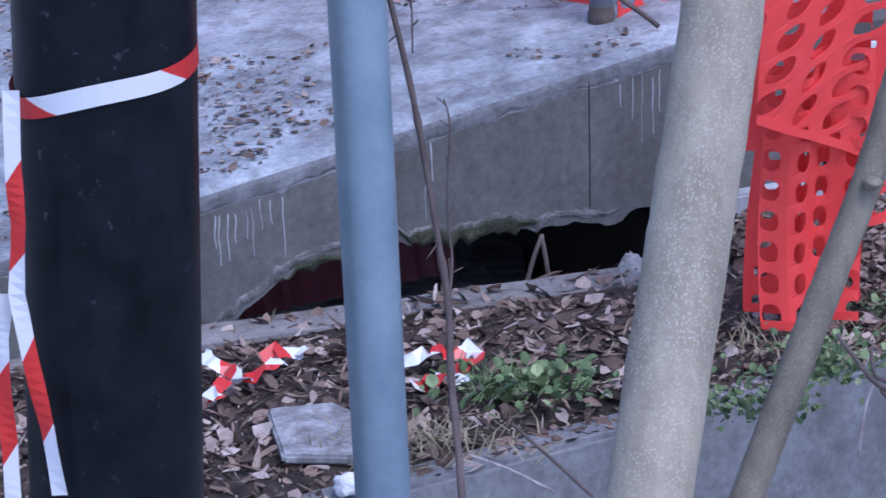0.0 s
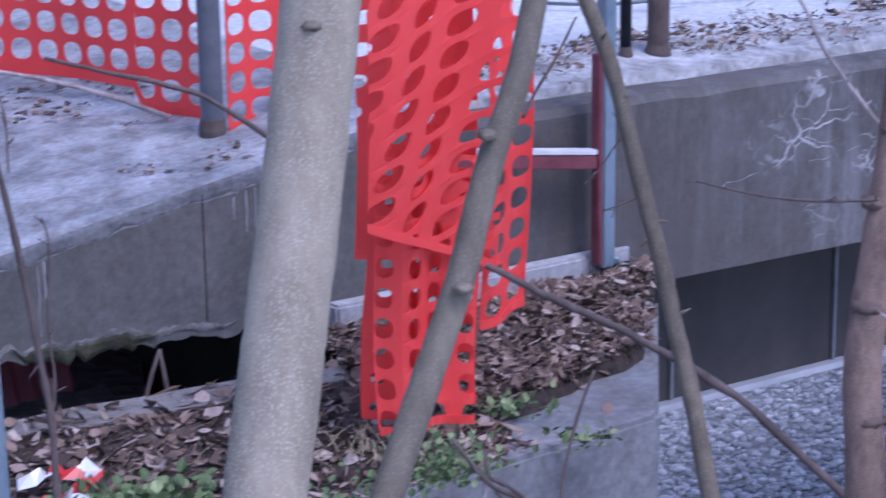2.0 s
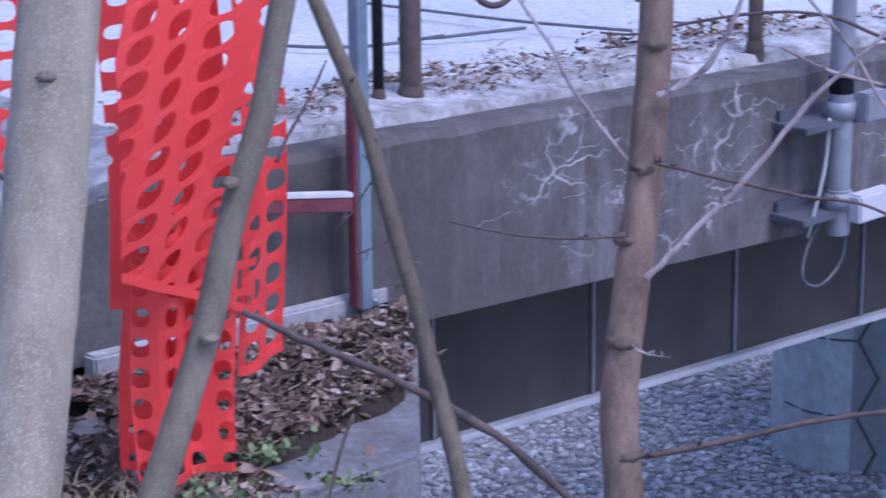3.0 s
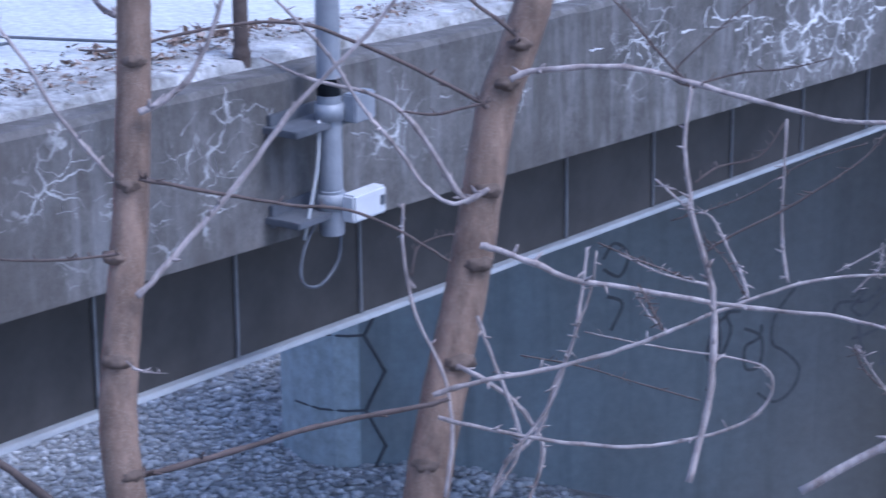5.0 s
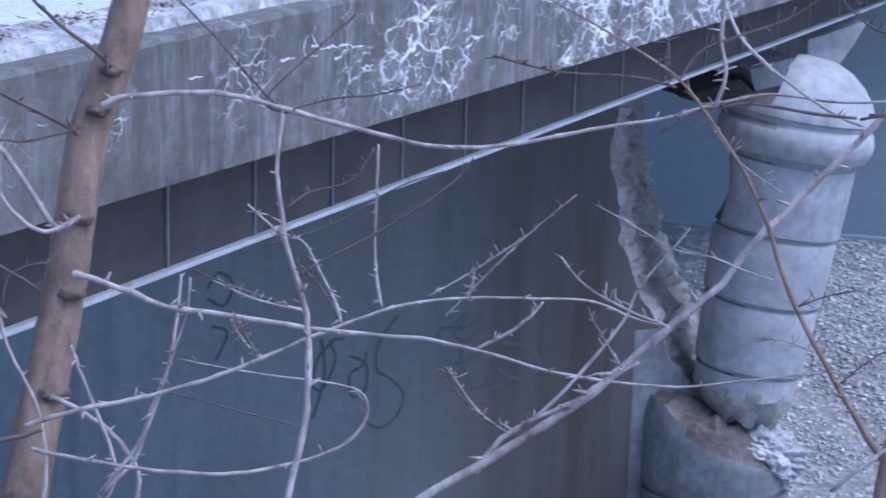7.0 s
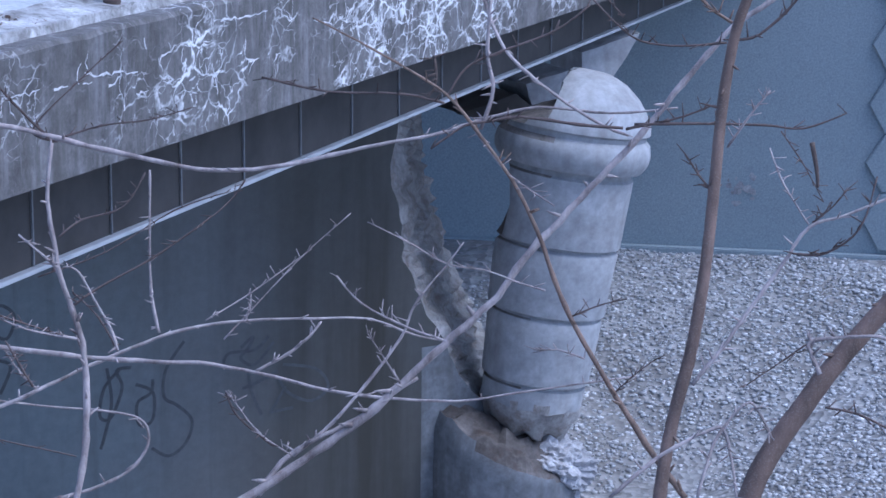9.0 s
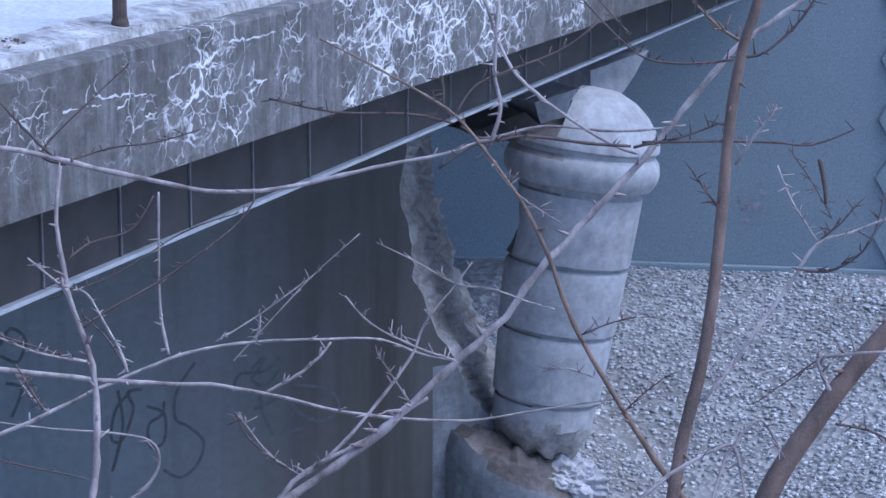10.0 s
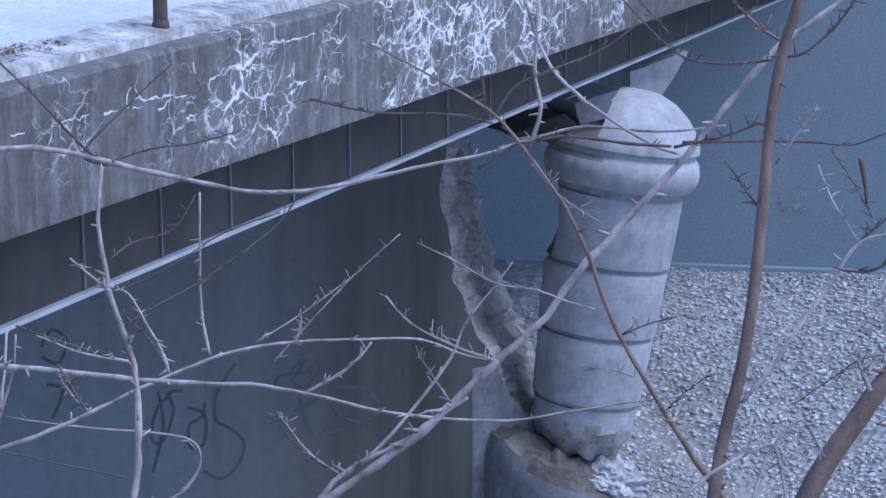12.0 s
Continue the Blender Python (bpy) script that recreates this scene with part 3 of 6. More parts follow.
def far_wall():
    """The far abutment wall, with hexagon panels along its outer part."""
    a, b = Vector((16.684, 16.305, -4.600)), Vector((18.134, 14.694, -4.600))
    d = (b - a).normalized()
    nrm = Vector((d.y, -d.x, 0))
    if nrm.dot(a) > 0:
        nrm = -nrm
    def wp(w, o, z):
        return a + d * w - nrm * o + Vector((0, 0, z))
    wall = whole("abutment_wall_far", bbox(-14, 9, 0, 0.6, -0.3, 6.2, None, 0.0, wp), M_FARWALL, "blue-grey painted far abutment wall", "abutment wall", "structure")
    base = bbox(-14, 9, -0.1, -0.003, -0.3, 0.03, None, 0.01, wp)
    whole("wall_footing", base, M_FARWALL, "low concrete footing along the far wall", "footing", "structure")
    # proud hexagon panels
    r = 0.33
    for col in range(5):
        for row in range(14):
            w = 2.5 + col * 1.5 * r
            z = 0.35 + row * math.sqrt(3) * r + (0.5 * math.sqrt(3) * r if col % 2 else 0)
            bm = bmesh.new()
            ring = lambda k, o: [wp(w + k * r * math.cos(math.pi / 3 * j), o, z + k * r * math.sin(math.pi / 3 * j)) for j in range(6)]
            solid([ring(0.985, -0.003), ring(0.975, -0.028), ring(0.93, -0.04)], bm)
            part("hexagon_panel", bm, M_FARWALL, wall)
    # a chalky splash of old white paint, low on the wall
    rnd = random.Random(12)
    spot = bmesh.new()
    for k in range(16):
        w, z, r = 1.02 + rnd.gauss(0, 0.08), 0.62 + rnd.gauss(0, 0.07), rnd.uniform(0.015, 0.05)
        ring = [spot.verts.new(wp(w + r * math.cos(a) * rnd.uniform(0.4, 1.3), -0.003 - 0.0004 * k, z + r * math.sin(a) * rnd.uniform(0.4, 1.3))) for a in (2 * math.pi * j / 9 for j in range(9))]
        spot.faces.new(ring)
    part("paint_splash", spot, M_LIMEOLD, wall, "chalky white paint splash")


far_wall()


# ---- the broken pier under the span ----
def pier():
    p = thing("bridge_pier", pp(0, 0, LOW), "blue-grey concrete pier wall broken open beside its column", "bridge pier")
    inv = Matrix.Translation(-p.matrix_basis.translation)
    rnd = random.Random(4)
    front = [(4.27, -2.10), (4.24, -2.50), (4.35, -3.15), (4.57, -3.65), (4.81, -4.09), (5.05, -4.39), (5.20, -4.69), (5.26, -5.07)]
    back = [(5.05, -2.43), (5.12, -2.84), (5.29, -3.41), (5.47, -3.86), (5.65, -4.21), (5.71, -4.56), (5.95, -4.98), (6.12, -5.60)]
    def edge(table, z):
        for (w0, z0), (w1, z1) in zip(table, table[1:]):
            if z1 <= z <= z0:
                return w1 + (w0 - w1) * (z - z1) / (z0 - z1)
        return table[0][0] if z > table[0][1] else table[-1][0]
    bm = bmesh.new()
    rows = []
    thick = 1.15
    zs = steps(-1.5, LOW - 1.3, 110)
    for z in zs:
        ef = edge(front, z) + 0.03 * noise.noise(Vector((z * 9, 0, 1))) + 0.05 * noise.noise(Vector((z * 3, 0, 9)))
        eb = edge(back, z) + 0.05 * noise.noise(Vector((z * 7, 3, 1)))
        eb = max(eb, ef + 0.04)
        row = []
        # rounded far end, then the near face, then the torn end
        for j in range(9):
            q = math.pi * (0.5 + j / 8)
            row.append(pp(0.44 * math.cos(q) - 0.52, thick / 2 + thick / 2 * math.sin(q), z))
        for j in range(1, 12):
            row.append(pp(min(-0.52 + 5.02 * j / 11, ef - 0.01 * (12 - j)), 0, z))
        row.append(pp(ef, 0, z))
        for j in range(1, 15):
            f = j / 14
            rough = 0.07 * noise.noise(Vector((f * 24, z * 26, 7))) + 0.09 * noise.noise(Vector((f * 5, z * 6, 3))) + 0.05 * noise.noise(Vector((f * 14, z * 17, 3)))
            row.append(pp(ef + (eb - ef) * f + rough, thick * f, z))
        rows.append(row)
    solid(rows, bm)
    bmesh.ops.transform(bm, matrix=inv, verts=bm.verts)
    n_row = 9 + 12 + 14
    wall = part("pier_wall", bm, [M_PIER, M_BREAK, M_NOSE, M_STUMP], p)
    for f in wall.data.polygons:
        idx = [v % n_row for v in f.vertices]
        if min(idx) >= 20 and max(idx) <= n_row - 1 and len(idx) == 4:
            f.material_index = 1
        elif len(idx) == 4 and max(idx) <= 8:
            f.material_index = 2
        elif len(idx) == 4 and min(idx) == 19 and max(idx) == 20 and f.area > 0.002 and f.center.z + LOW < -3.85:
            f.material_index = 3
    return p, inv


PIER, PIER_INV = pier()


def column():
    """The pier's nose: a banded column with a moulded cap, torn off and leaning."""
    c = thing("leaning_column", (12.258, 13.052, -4.624), "light concrete banded column torn off and leaning", "column")
    lean = Matrix.Rotation(0.155, 4, PN) @ Matrix.Rotation(radians(-50), 4, "Z")
    R = 0.52
    prof = []
    def add(r, z):
        prof.append((r, z))
    add(0.1, -0.06), add(0.19, 0.0), add(0.24, 0.05), add(0.3, 0.1), add(0.34, 0.16), add(0.37, 0.22), add(0.385, 0.28), add(0.388, 0.34), add(0.39, 0.41)
    for z0, ra, rb in ((0.43, 0.4, 0.435), (0.965, 0.435, 0.468), (1.495, 0.468, 0.495)):
        add(ra - 0.01, z0), add(ra - 0.03, z0 + 0.012), add(ra - 0.03, z0 + 0.03), add(ra + 0.01, z0 + 0.042), add(ra * 0.5 + rb * 0.5 + 0.004, z0 + 0.27), add(rb, z0 + 0.51)
    add(R * 0.95, 2.05), add(R * 0.9, 2.065), add(R * 0.9, 2.1), add(R * 1.05, 2.12), add(R * 1.12, 2.18), add(R * 1.14, 2.25), add(R * 1.11, 2.32), add(R * 1.04, 2.36), add(R * 1.04, 2.39), add(R * 1.09, 2.41), add(R * 1.08, 2.46)
    add(R * 1.0, 2.55), add(R * 0.86, 2.65), add(R * 0.66, 2.74), add(R * 0.42, 2.8), add(R * 0.12, 2.82)
    sides = 40
    bm = bmesh.new()
    rings, torn = [], []
    for k, (r, z) in enumerate(prof):
        ring = []
        for j in range(sides):
            q = 2 * math.pi * j / sides
            x, y = r * math.cos(q), r * math.sin(q)
            # the torn side faces the wall
            cut = -0.49 + 0.14 * math.exp(-((z - 1.75) / 0.33) ** 2) + 0.09 * noise.noise(Vector((z * 5, y * 4, 0))) + 0.05 * noise.noise(Vector((z * 15, y * 12, 2)))
            if 2.06 < z < 2.5:
                cut -= 0.05
            if z > 2.38:
                cut = min(-0.1, -0.5 + 2.2 * (z - 2.38)) + 0.06 * noise.noise(Vector((z * 9, y * 8, 6)))
            if x < cut:
                x = cut + 0.03 * noise.noise(Vector((y * 15, z * 15, 8)))
            low = max(0.0, 1.0 - max(0.0, z) / 0.42) if z < 0.42 else 0.0
            zz = z + low * (0.16 * noise.noise(Vector((math.cos(q) * 2, math.sin(q) * 2, 5))) + 0.1 * noise.noise(Vector((math.cos(q) * 6, math.sin(q) * 6, z * 9))))
            x, y = x * (1 + 0.3 * low * noise.noise(Vector((q * 4, z * 12, 1)))), y * (1 + 0.3 * low * noise.noise(Vector((q * 4, z * 12, 7))))
            ring.append(lean @ Vector((x, y, zz)))
        rings.append(ring)
    solid(rings, bm)
    ob = part("shaft", bm, [M_COLUMN, M_TORN, M_BREAK, M_LIP], c, "", True)
    linv = lean.inverted()
    for f in ob.data.polygons:
        cen = linv @ f.center
        nn = linv.to_3x3() @ f.normal
        rz = next((r0 + (r1 - r0) * (cen.z - z0) / (z1 - z0 + 1e-6) for (r0, z0), (r1, z1) in zip(prof, prof[1:]) if z0 <= cen.z <= z1), R)
        if (nn.x < -0.5 and math.hypot(cen.x, cen.y) < rz - 0.025) or cen.z < 0.3 or (nn.z > 0.5 and cen.z < 2.56 and cen.x < -0.05):
            f.material_index, f.use_smooth = 2 if cen.z < 0.3 else (3 if nn.z > 0.5 else 1), False
    ob.data.set_sharp_from_angle(angle=radians(35))
    return c


column()


# ---- the broken slab on the near side ----
def slab_edge_low(s):
    """The ragged underside of the broken slab's face."""
    base = -0.475 - 0.02 * math.sin(s * 4.0)
    if s < -2.28:
        base -= 0.1 * (-2.28 - s) / 0.2
    if -1.34 < s < -1.2:
        base += 0.02
    return base + 0.02 * noise.noise(Vector((s * 9, 0, 0))) + 0.014 * noise.noise(Vector((s * 27, 1, 0)))


def slab_top(s):
    return -0.03 + 0.165 * (s + 1.17) if s > -3.2 else -0.365


def broken_slab():
    bm = bmesh.new()
    rings = []
    for s in steps(-3.6, -0.70, 120):
        t = slab_top(s) + 0.006 * noise.noise(Vector((s * 9, 3, 0)))
        low = slab_edge_low(s)
        rough = 0.02 * noise.noise(Vector((s * 7, 9, 0))) + 0.012 * noise.noise(Vector((s * 24, 9, 0)))
        rings.append([bp(s, 0.0, low), bp(s, 0.0, t - 0.045 + rough * 0.6), bp(s, 0.02 + rough * 0.4, t - 0.012), bp(s, 0.06 + rough, t), bp(s, 2.6, t + 0.02), bp(s, 2.6, t - 0.2), bp(s, 0.3, t - 0.22), bp(s, 0.12, low + 0.02)])
    solid(rings, bm)
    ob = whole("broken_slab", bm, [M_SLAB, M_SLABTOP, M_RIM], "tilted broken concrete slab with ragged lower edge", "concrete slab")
    # upward faces take a paler concrete than the slab's sides
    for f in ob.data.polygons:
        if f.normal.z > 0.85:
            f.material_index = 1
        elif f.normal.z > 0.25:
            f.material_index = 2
    return ob


SLAB = broken_slab()


def shelf_height(s, o):
    z = -0.447 + 0.02 * noise.noise(Vector((s * 2.3, o * 2.3, 0))) + 0.01 * noise.noise(Vector((s * 8, o * 8, 0)))
    if s > -1.3:
        z += 0.02 * min(1.0, (s + 1.3) * 4)
        z -= 0.22 * max(0.0, o + 0.4) * min(1.0, (s + 1.3) * 2)
    if o < -0.95:
        z = min(z, -0.468 + 0.1 * (o + 1.05))
    if s > -1.2 and o < -0.84 + 0.2 * (s + 1.0) + 0.06 * noise.noise(Vector((s * 7, 0, 0))):
        z = min(z, -0.475)
    return z


def shelf():
    """The soil shelf in front of the slab, under dead leaves."""
    bm = bmesh.new()
    ss, oo = steps(-5.0, -0.80, 90), steps(0.0, 1.0, 24)
    def place(s, f):
        o = -1.05 + (rim(s) - 0.13 + 1.05 if s < -1.24 else 0.95) * f
        if s > -1.24:
            s = -1.24 + (s + 1.24) / 0.44 * (ledge_end(o) - 0.05 + 1.24)
        return bl(s, o, shelf_height(s, o))
    grid = [[bm.verts.new(place(s, f)) for f in oo] for s in ss]
    for i in range(len(ss) - 1):
        for j in range(len(oo) - 1):
            bm.faces.new((grid[i][j], grid[i + 1][j], grid[i + 1][j + 1], grid[i][j + 1]))
    whole("soil_shelf", bm, M_SOIL, "dark soil shelf covered in dead leaves", "soil", "structure", smooth=True)


shelf()


# ---- the pier's remains ----
def prism(outline, o0, o1, seed=0, rough=0.02):
    """A rough block in the pier's axes: an outline of (w, z), from o0 to o1."""
    pts = []
    for (w0, z0), (w1, z1) in zip(outline, outline[1:] + outline[:1]):
        for k in range(4):
            pts.append((w0 + (w1 - w0) * k / 4, z0 + (z1 - z0) * k / 4))
    rings = []
    for f in steps(0, 1, 6):
        o = o0 + (o1 - o0) * f
        rings.append([pp(w + rough * noise.noise(Vector((w * 6, z * 6, f * 3 + seed))), o + rough * noise.noise(Vector((w * 5, z * 5, seed))), z + rough * noise.noise(Vector((z * 6, w * 6, f * 4 + seed)))) for w, z in pts])
    return solid(rings)


whole("bearing_block", prism([(6.42, -1.96), (6.95, -1.84), (6.84, -2.03), (6.71, -2.18), (6.58, -2.25), (6.43, -2.40)], 1.0, 1.5, 1, 0.012), M_COLUMN, "pale wedge of broken concrete under the girder", "concrete block")
whole("bearing_block", prism([(5.79, -2.13), (6.17, -2.05), (6.2, -2.41), (6.02, -2.45), (5.88, -2.34)], 0.8, 1.3, 2), M_COLUMN, "grey lump of broken pier cap under the girder", "concrete block")
whole("bearing_plate", prism([(5.21, -2.31), (5.71, -2.2), (5.97, -2.38), (5.69, -2.43), (5.39, -2.37)], 0.8, 1.4, 3), M_STEEL, "dark steel bearing plate under the girder", "bearing plate")


def rubble():
    """The crushed foot of the column and the round stump that still stands below it."""
    base = Vector((12.36, 12.86, -4.84))
    lump = bmesh.new()
    bmesh.ops.create_icosphere(lump, subdivisions=5, radius=1.0)
    for v in lump.verts:
        d = 1 + 0.25 * noise.noise(v.co * 2.0) + 0.16 * noise.noise(v.co * 6.0) + 0.08 * noise.noise(v.co * 13.0) + 0.05 * noise.noise(v.co * 31.0)
        v.co = base + Vector((v.co.x * 0.3 * d - 0.07 * v.co.z, v.co.y * 0.3 * d, v.co.z * 0.24 * d))
    whole("column_foot", lump, concrete("crushed_pale_concrete", (0.4, 0.4, 0.42), (0.68, 0.68, 0.71), (0.24, 0.22, 0.2), 0.5, 0.0, 3.0, 25, 1.0), "crushed pale concrete foot of the column", "concrete rubble")
    c = thing("pier_stump", (12.14, 13.16, LOW - 1.1), "round grey concrete stump of the pier's torn column", "concrete stump")
    sides, R = 44, 0.585
    rings, zs = [], [0.0, 0.3, 0.595, 0.605, 0.63, 0.64] + steps(0.66, 1.0, 8)
    for n_z, z in enumerate(zs):
        ring = []
        for j in range(sides):
            q = 2 * math.pi * j / sides
            side = math.cos(q - radians(-43))          # along the bridge side that faces away from the wall
            top = 1.08 - 0.27 * side + 0.05 * noise.noise(Vector((q * 3, 0, 4))) + 0.03 * noise.noise(Vector((q * 11, 2, 4)))
            zz = z if z < 0.65 else 0.66 + (z - 0.66) / 0.34 * (top - 0.66)
            r = R - (0.02 if 0.6 < z < 0.635 else 0.0) - (0.05 * max(0.0, (z - 0.9) / 0.1) ** 2)
            r += 0.006 * noise.noise(Vector((math.cos(q) * 3, math.sin(q) * 3, zz * 3)))
            ring.append(Vector((r * math.cos(q), r * math.sin(q), zz)))
        rings.append(ring)
    rim_ring = rings[-1]
    for k, rise in ((0.93, 0.05), (0.8, 0.1), (0.6, 0.13), (0.35, 0.14), (0.1, 0.14)):
        rings.append([Vector((v.x * k, v.y * k, 1.16 * (1 - k) + v.z * k + 0.5 * rise + 0.1 * noise.noise(Vector((v.x * 5 * k, v.y * 5 * k, 3))) + 0.07 * noise.noise(Vector((v.x * 14 * k, v.y * 14 * k, 3))))) for v in rim_ring])
    ob = part("drum", solid(rings), [M_STUMP, M_TORN], c, "", True)
    ob.data.set_sharp_from_angle(angle=radians(35))
    for f in ob.data.polygons:
        if f.normal.z > 0.45:
            f.material_index, f.use_smooth = 1, False


rubble()


# spray-painted scrawls, too loose to read
def scrawl(points, r=0.012):
    bm = bmesh.new()
    P = [pp(w, -0.004, z) for w, z in points]
    path = []
    for i in range(len(P) - 1):
        a, b, c, d = P[max(i - 1, 0)], P[i], P[i + 1], P[min(i + 2, len(P) - 1)]
        for k in range(5):
            t = k / 5
            path.append(0.5 * ((2 * b) + (c - a) * t + (2 * a - 5 * b + 4 * c - d) * t * t + (3 * b - a - 3 * c + d) * t ** 3))
    path.append(P[-1])
    vs = []
    for i, p in enumerate(path):
        tan = (path[min(i + 1, len(path) - 1)] - path[max(i - 1, 0)]).normalized()
        side = tan.cross(PN) * r
        vs.append((bm.verts.new(p + side), bm.verts.new(p - side)))
    for a, b in zip(vs, vs[1:]):
        bm.faces.new((a[0], a[1], b[1], b[0]))
    bmesh.ops.transform(bm, matrix=PIER_INV, verts=bm.verts)
    part("painted_scrawl", bm, M_PAINTMARK, PIER, "dark spray-painted line")


for line in (
    [(2.03, -3.67), (2.06, -3.92), (2.01, -4.14), (1.97, -4.26)],
    [(2.12, -3.70), (2.01, -3.81), (1.97, -4.01), (2.05, -4.04), (2.14, -3.83), (2.10, -3.70), (2.21, -3.69)],
    [(2.24, -3.82), (2.37, -3.90), (2.36, -4.10), (2.26, -4.12), (2.25, -3.96), (2.35, -3.90), (2.37, -3.80)],
    [(2.61, -3.55), (2.47, -3.74), (2.45, -3.94), (2.55, -4.02), (2.66, -4.15), (2.61, -4.31), (2.48, -4.39), (2.35, -4.31)],
    [(3.04, -3.66), (3.14, -3.59), (3.10, -3.67), (3.04, -3.74), (3.15, -3.80), (3.30, -3.65)],
    [(2.90, -3.78), (2.95, -3.69), (3.15, -3.69), (3.26, -3.60)],
    [(3.10, -3.85), (3.12, -4.00), (3.20, -4.19)],
    [(3.05, -3.97), (3.19, -3.93), (3.33, -3.87)],
    [(3.37, -3.83), (3.63, -3.90), (3.73, -4.05), (3.60, -4.14), (3.42, -4.06), (3.34, -3.94)],
    [(3.26, -4.18), (3.45, -4.17)],
    [(3.27, -4.18), (3.39, -4.00)],
    [(1.20, -3.23), (1.28, -3.12), (1.38, -3.21), (1.32, -3.36), (1.20, -3.30)],
    [(1.23, -3.50), (1.34, -3.56), (1.26, -3.75)],
):
    scrawl(line)


# hexagon joints on the pier's rounded end: a dark zigzag groove with cross joints
def groove(points, r):
    bm = tube([pp(w, o, z) for w, o, z in points], r, r, 6, None, 0, 0, 0, 1)
    bmesh.ops.transform(bm, matrix=PIER_INV, verts=bm.verts)
    part("panel_joint", bm, M_PAINTMARK, PIER, "dark recessed panel joint")


zig = []
for k in range(9):
    zig.append((-0.34 if k % 2 else -0.48, -0.002, -2.55 - 0.27 * k))
groove(zig, 0.014)
for k in range(0, 9, 2):
    groove([(-0.48, -0.002, zig[k][2]), (-0.6, 0.008, zig[k][2]), (-0.78, 0.105, zig[k][2]), (-0.91, 0.31, zig[k][2])], 0.009)


# ---- posts, pole, pipe ----
def upright(name, at, r, height, mat, label, category, group="", sides=20, down=0.0, tilt=(0, 0)):
    ob = thing(name, at, label, category, group)
    m = Matrix.Rotation(tilt[0], 4, "X") @ Matrix.Rotation(tilt[1], 4, "Y")
    sh = part("shaft", turned([(r * 1.0, -down), (r, height - 0.004), (r * 0.94, height)], sides, None, m), mat, ob, "", True)
    sh.data.set_sharp_from_angle(angle=radians(40))
    return ob


def collar(parent, r, h, mat, label, z=0.0, bolts=4):
    part("base_plate", turned([(r, z), (r, z + h * 0.9), (r * 0.97, z + h)], 20), mat, parent, label)
    for i in range(bolts):
        q = math.pi / 4 + i * math.pi / 2
        m = Matrix.Translation((r * 0.8 * math.cos(q), r * 0.8 * math.sin(q), z + h))
        part("bolt", turned([(0.008, 0.0), (0.008, 0.01), (0.006, 0.014)], 6, None, m), M_GALV, parent)


# railing posts left standing on the slab and the deck
post = upright("railing_post", bp(-1.21, 0.32, slab_top(-1.21) - 0.005), 0.031, 1.05, M_POST, "grey steel railing post on the broken slab", "railing post", "railing posts")
part("rust_ring", turned([(0.036, 0.0), (0.038, 0.02), (0.033, 0.05)], 20), M_RUST, post, "rusted foot of the post")
for s, o, r, mat, label in ((0.265, 0.31, 0.018, M_BLACK, "thin black steel post on the deck edge"), (0.38, 0.29, 0.034, M_RUST, "rust-brown steel railing post on the deck edge"), (1.86, 0.16, 0.026, M_RUST, "rust-brown steel railing post on the deck edge"), (5.54, 0.2, 0.034, M_RUST, "rust-brown steel railing post on the deck edge")):
    p = upright("railing_post", bp(s, o, -0.02), r, 1.05, mat, label, "railing post", "railing posts")
    part("foot", turned([(r * 1.2, 0.0), (r * 1.25, 0.05), (r, 0.075)], 16), M_RUST, p)
whole("railing_bar", bbox(0.27, 0.375, 0.285, 0.315, 0.366, 0.41, None, 0.004), M_BLACK, "short dark steel bar between two railing posts", "railing bar")


def striped_barrier():
    """A steel upright bolted to the beam, with a red and white rail."""
    b = thing("street_barrier", bp(-0.184, -0.09, -0.47), "galvanised steel barrier upright with a faded red and white rail", "barrier")
    part("upright", bbox(0.0, 0.045, -0.02, 0.02, -0.01, 1.1, None, 0.004, lambda s, o, z: Vector((0.8818 * s - 0.4717 * o, 0.4717 * s + 0.8818 * o, z))), M_GALV, b)
    loc = lambda s, o, z: Vector((0.8818 * s - 0.4717 * o, 0.4717 * s + 0.8818 * o, z))
    part("red_side", bbox(-0.018, -0.002, -0.018, 0.018, 0.0, 0.62, None, 0.003, loc), M_RED, b, "faded red painted side")
    rail = part("rail", bbox(-0.55, -0.02, -0.015, 0.015, 0.295, 0.335, None, 0.003, lambda s, o, z: loc(s, o, z - 0.22 * (s + 0.05) * 0.8)), M_RED, b, "faded red rail")
    part("rail_top", bbox(-0.55, -0.02, -0.016, 0.016, 0.337, 0.352, None, 0.002, lambda s, o, z: loc(s, o, z - 0.22 * (s + 0.05) * 0.8)), M_WHITEPAINT, rail, "white painted top edge")
    part("bolt", turned([(0.012, 0.0), (0.012, 0.012), (0.008, 0.016)], 6, None, Matrix.Translation(loc(0.065, -0.0, -0.0)) @ Matrix.Rotation(radians(90), 4, "X")), M_GALV, b)


striped_barrier()
whole("concrete_plinth", bbox(-1.08, -0.06, -0.06, -0.004, -0.62, -0.452, None, 0.008), M_CURB, "light concrete plinth along the beam's foot", "plinth")
whole("concrete_plinth", bbox(-0.2, -0.052, -0.075, -0.062, -0.6, -0.44, None, 0.004), M_CURB, "pale concrete end block behind the barrier", "plinth")


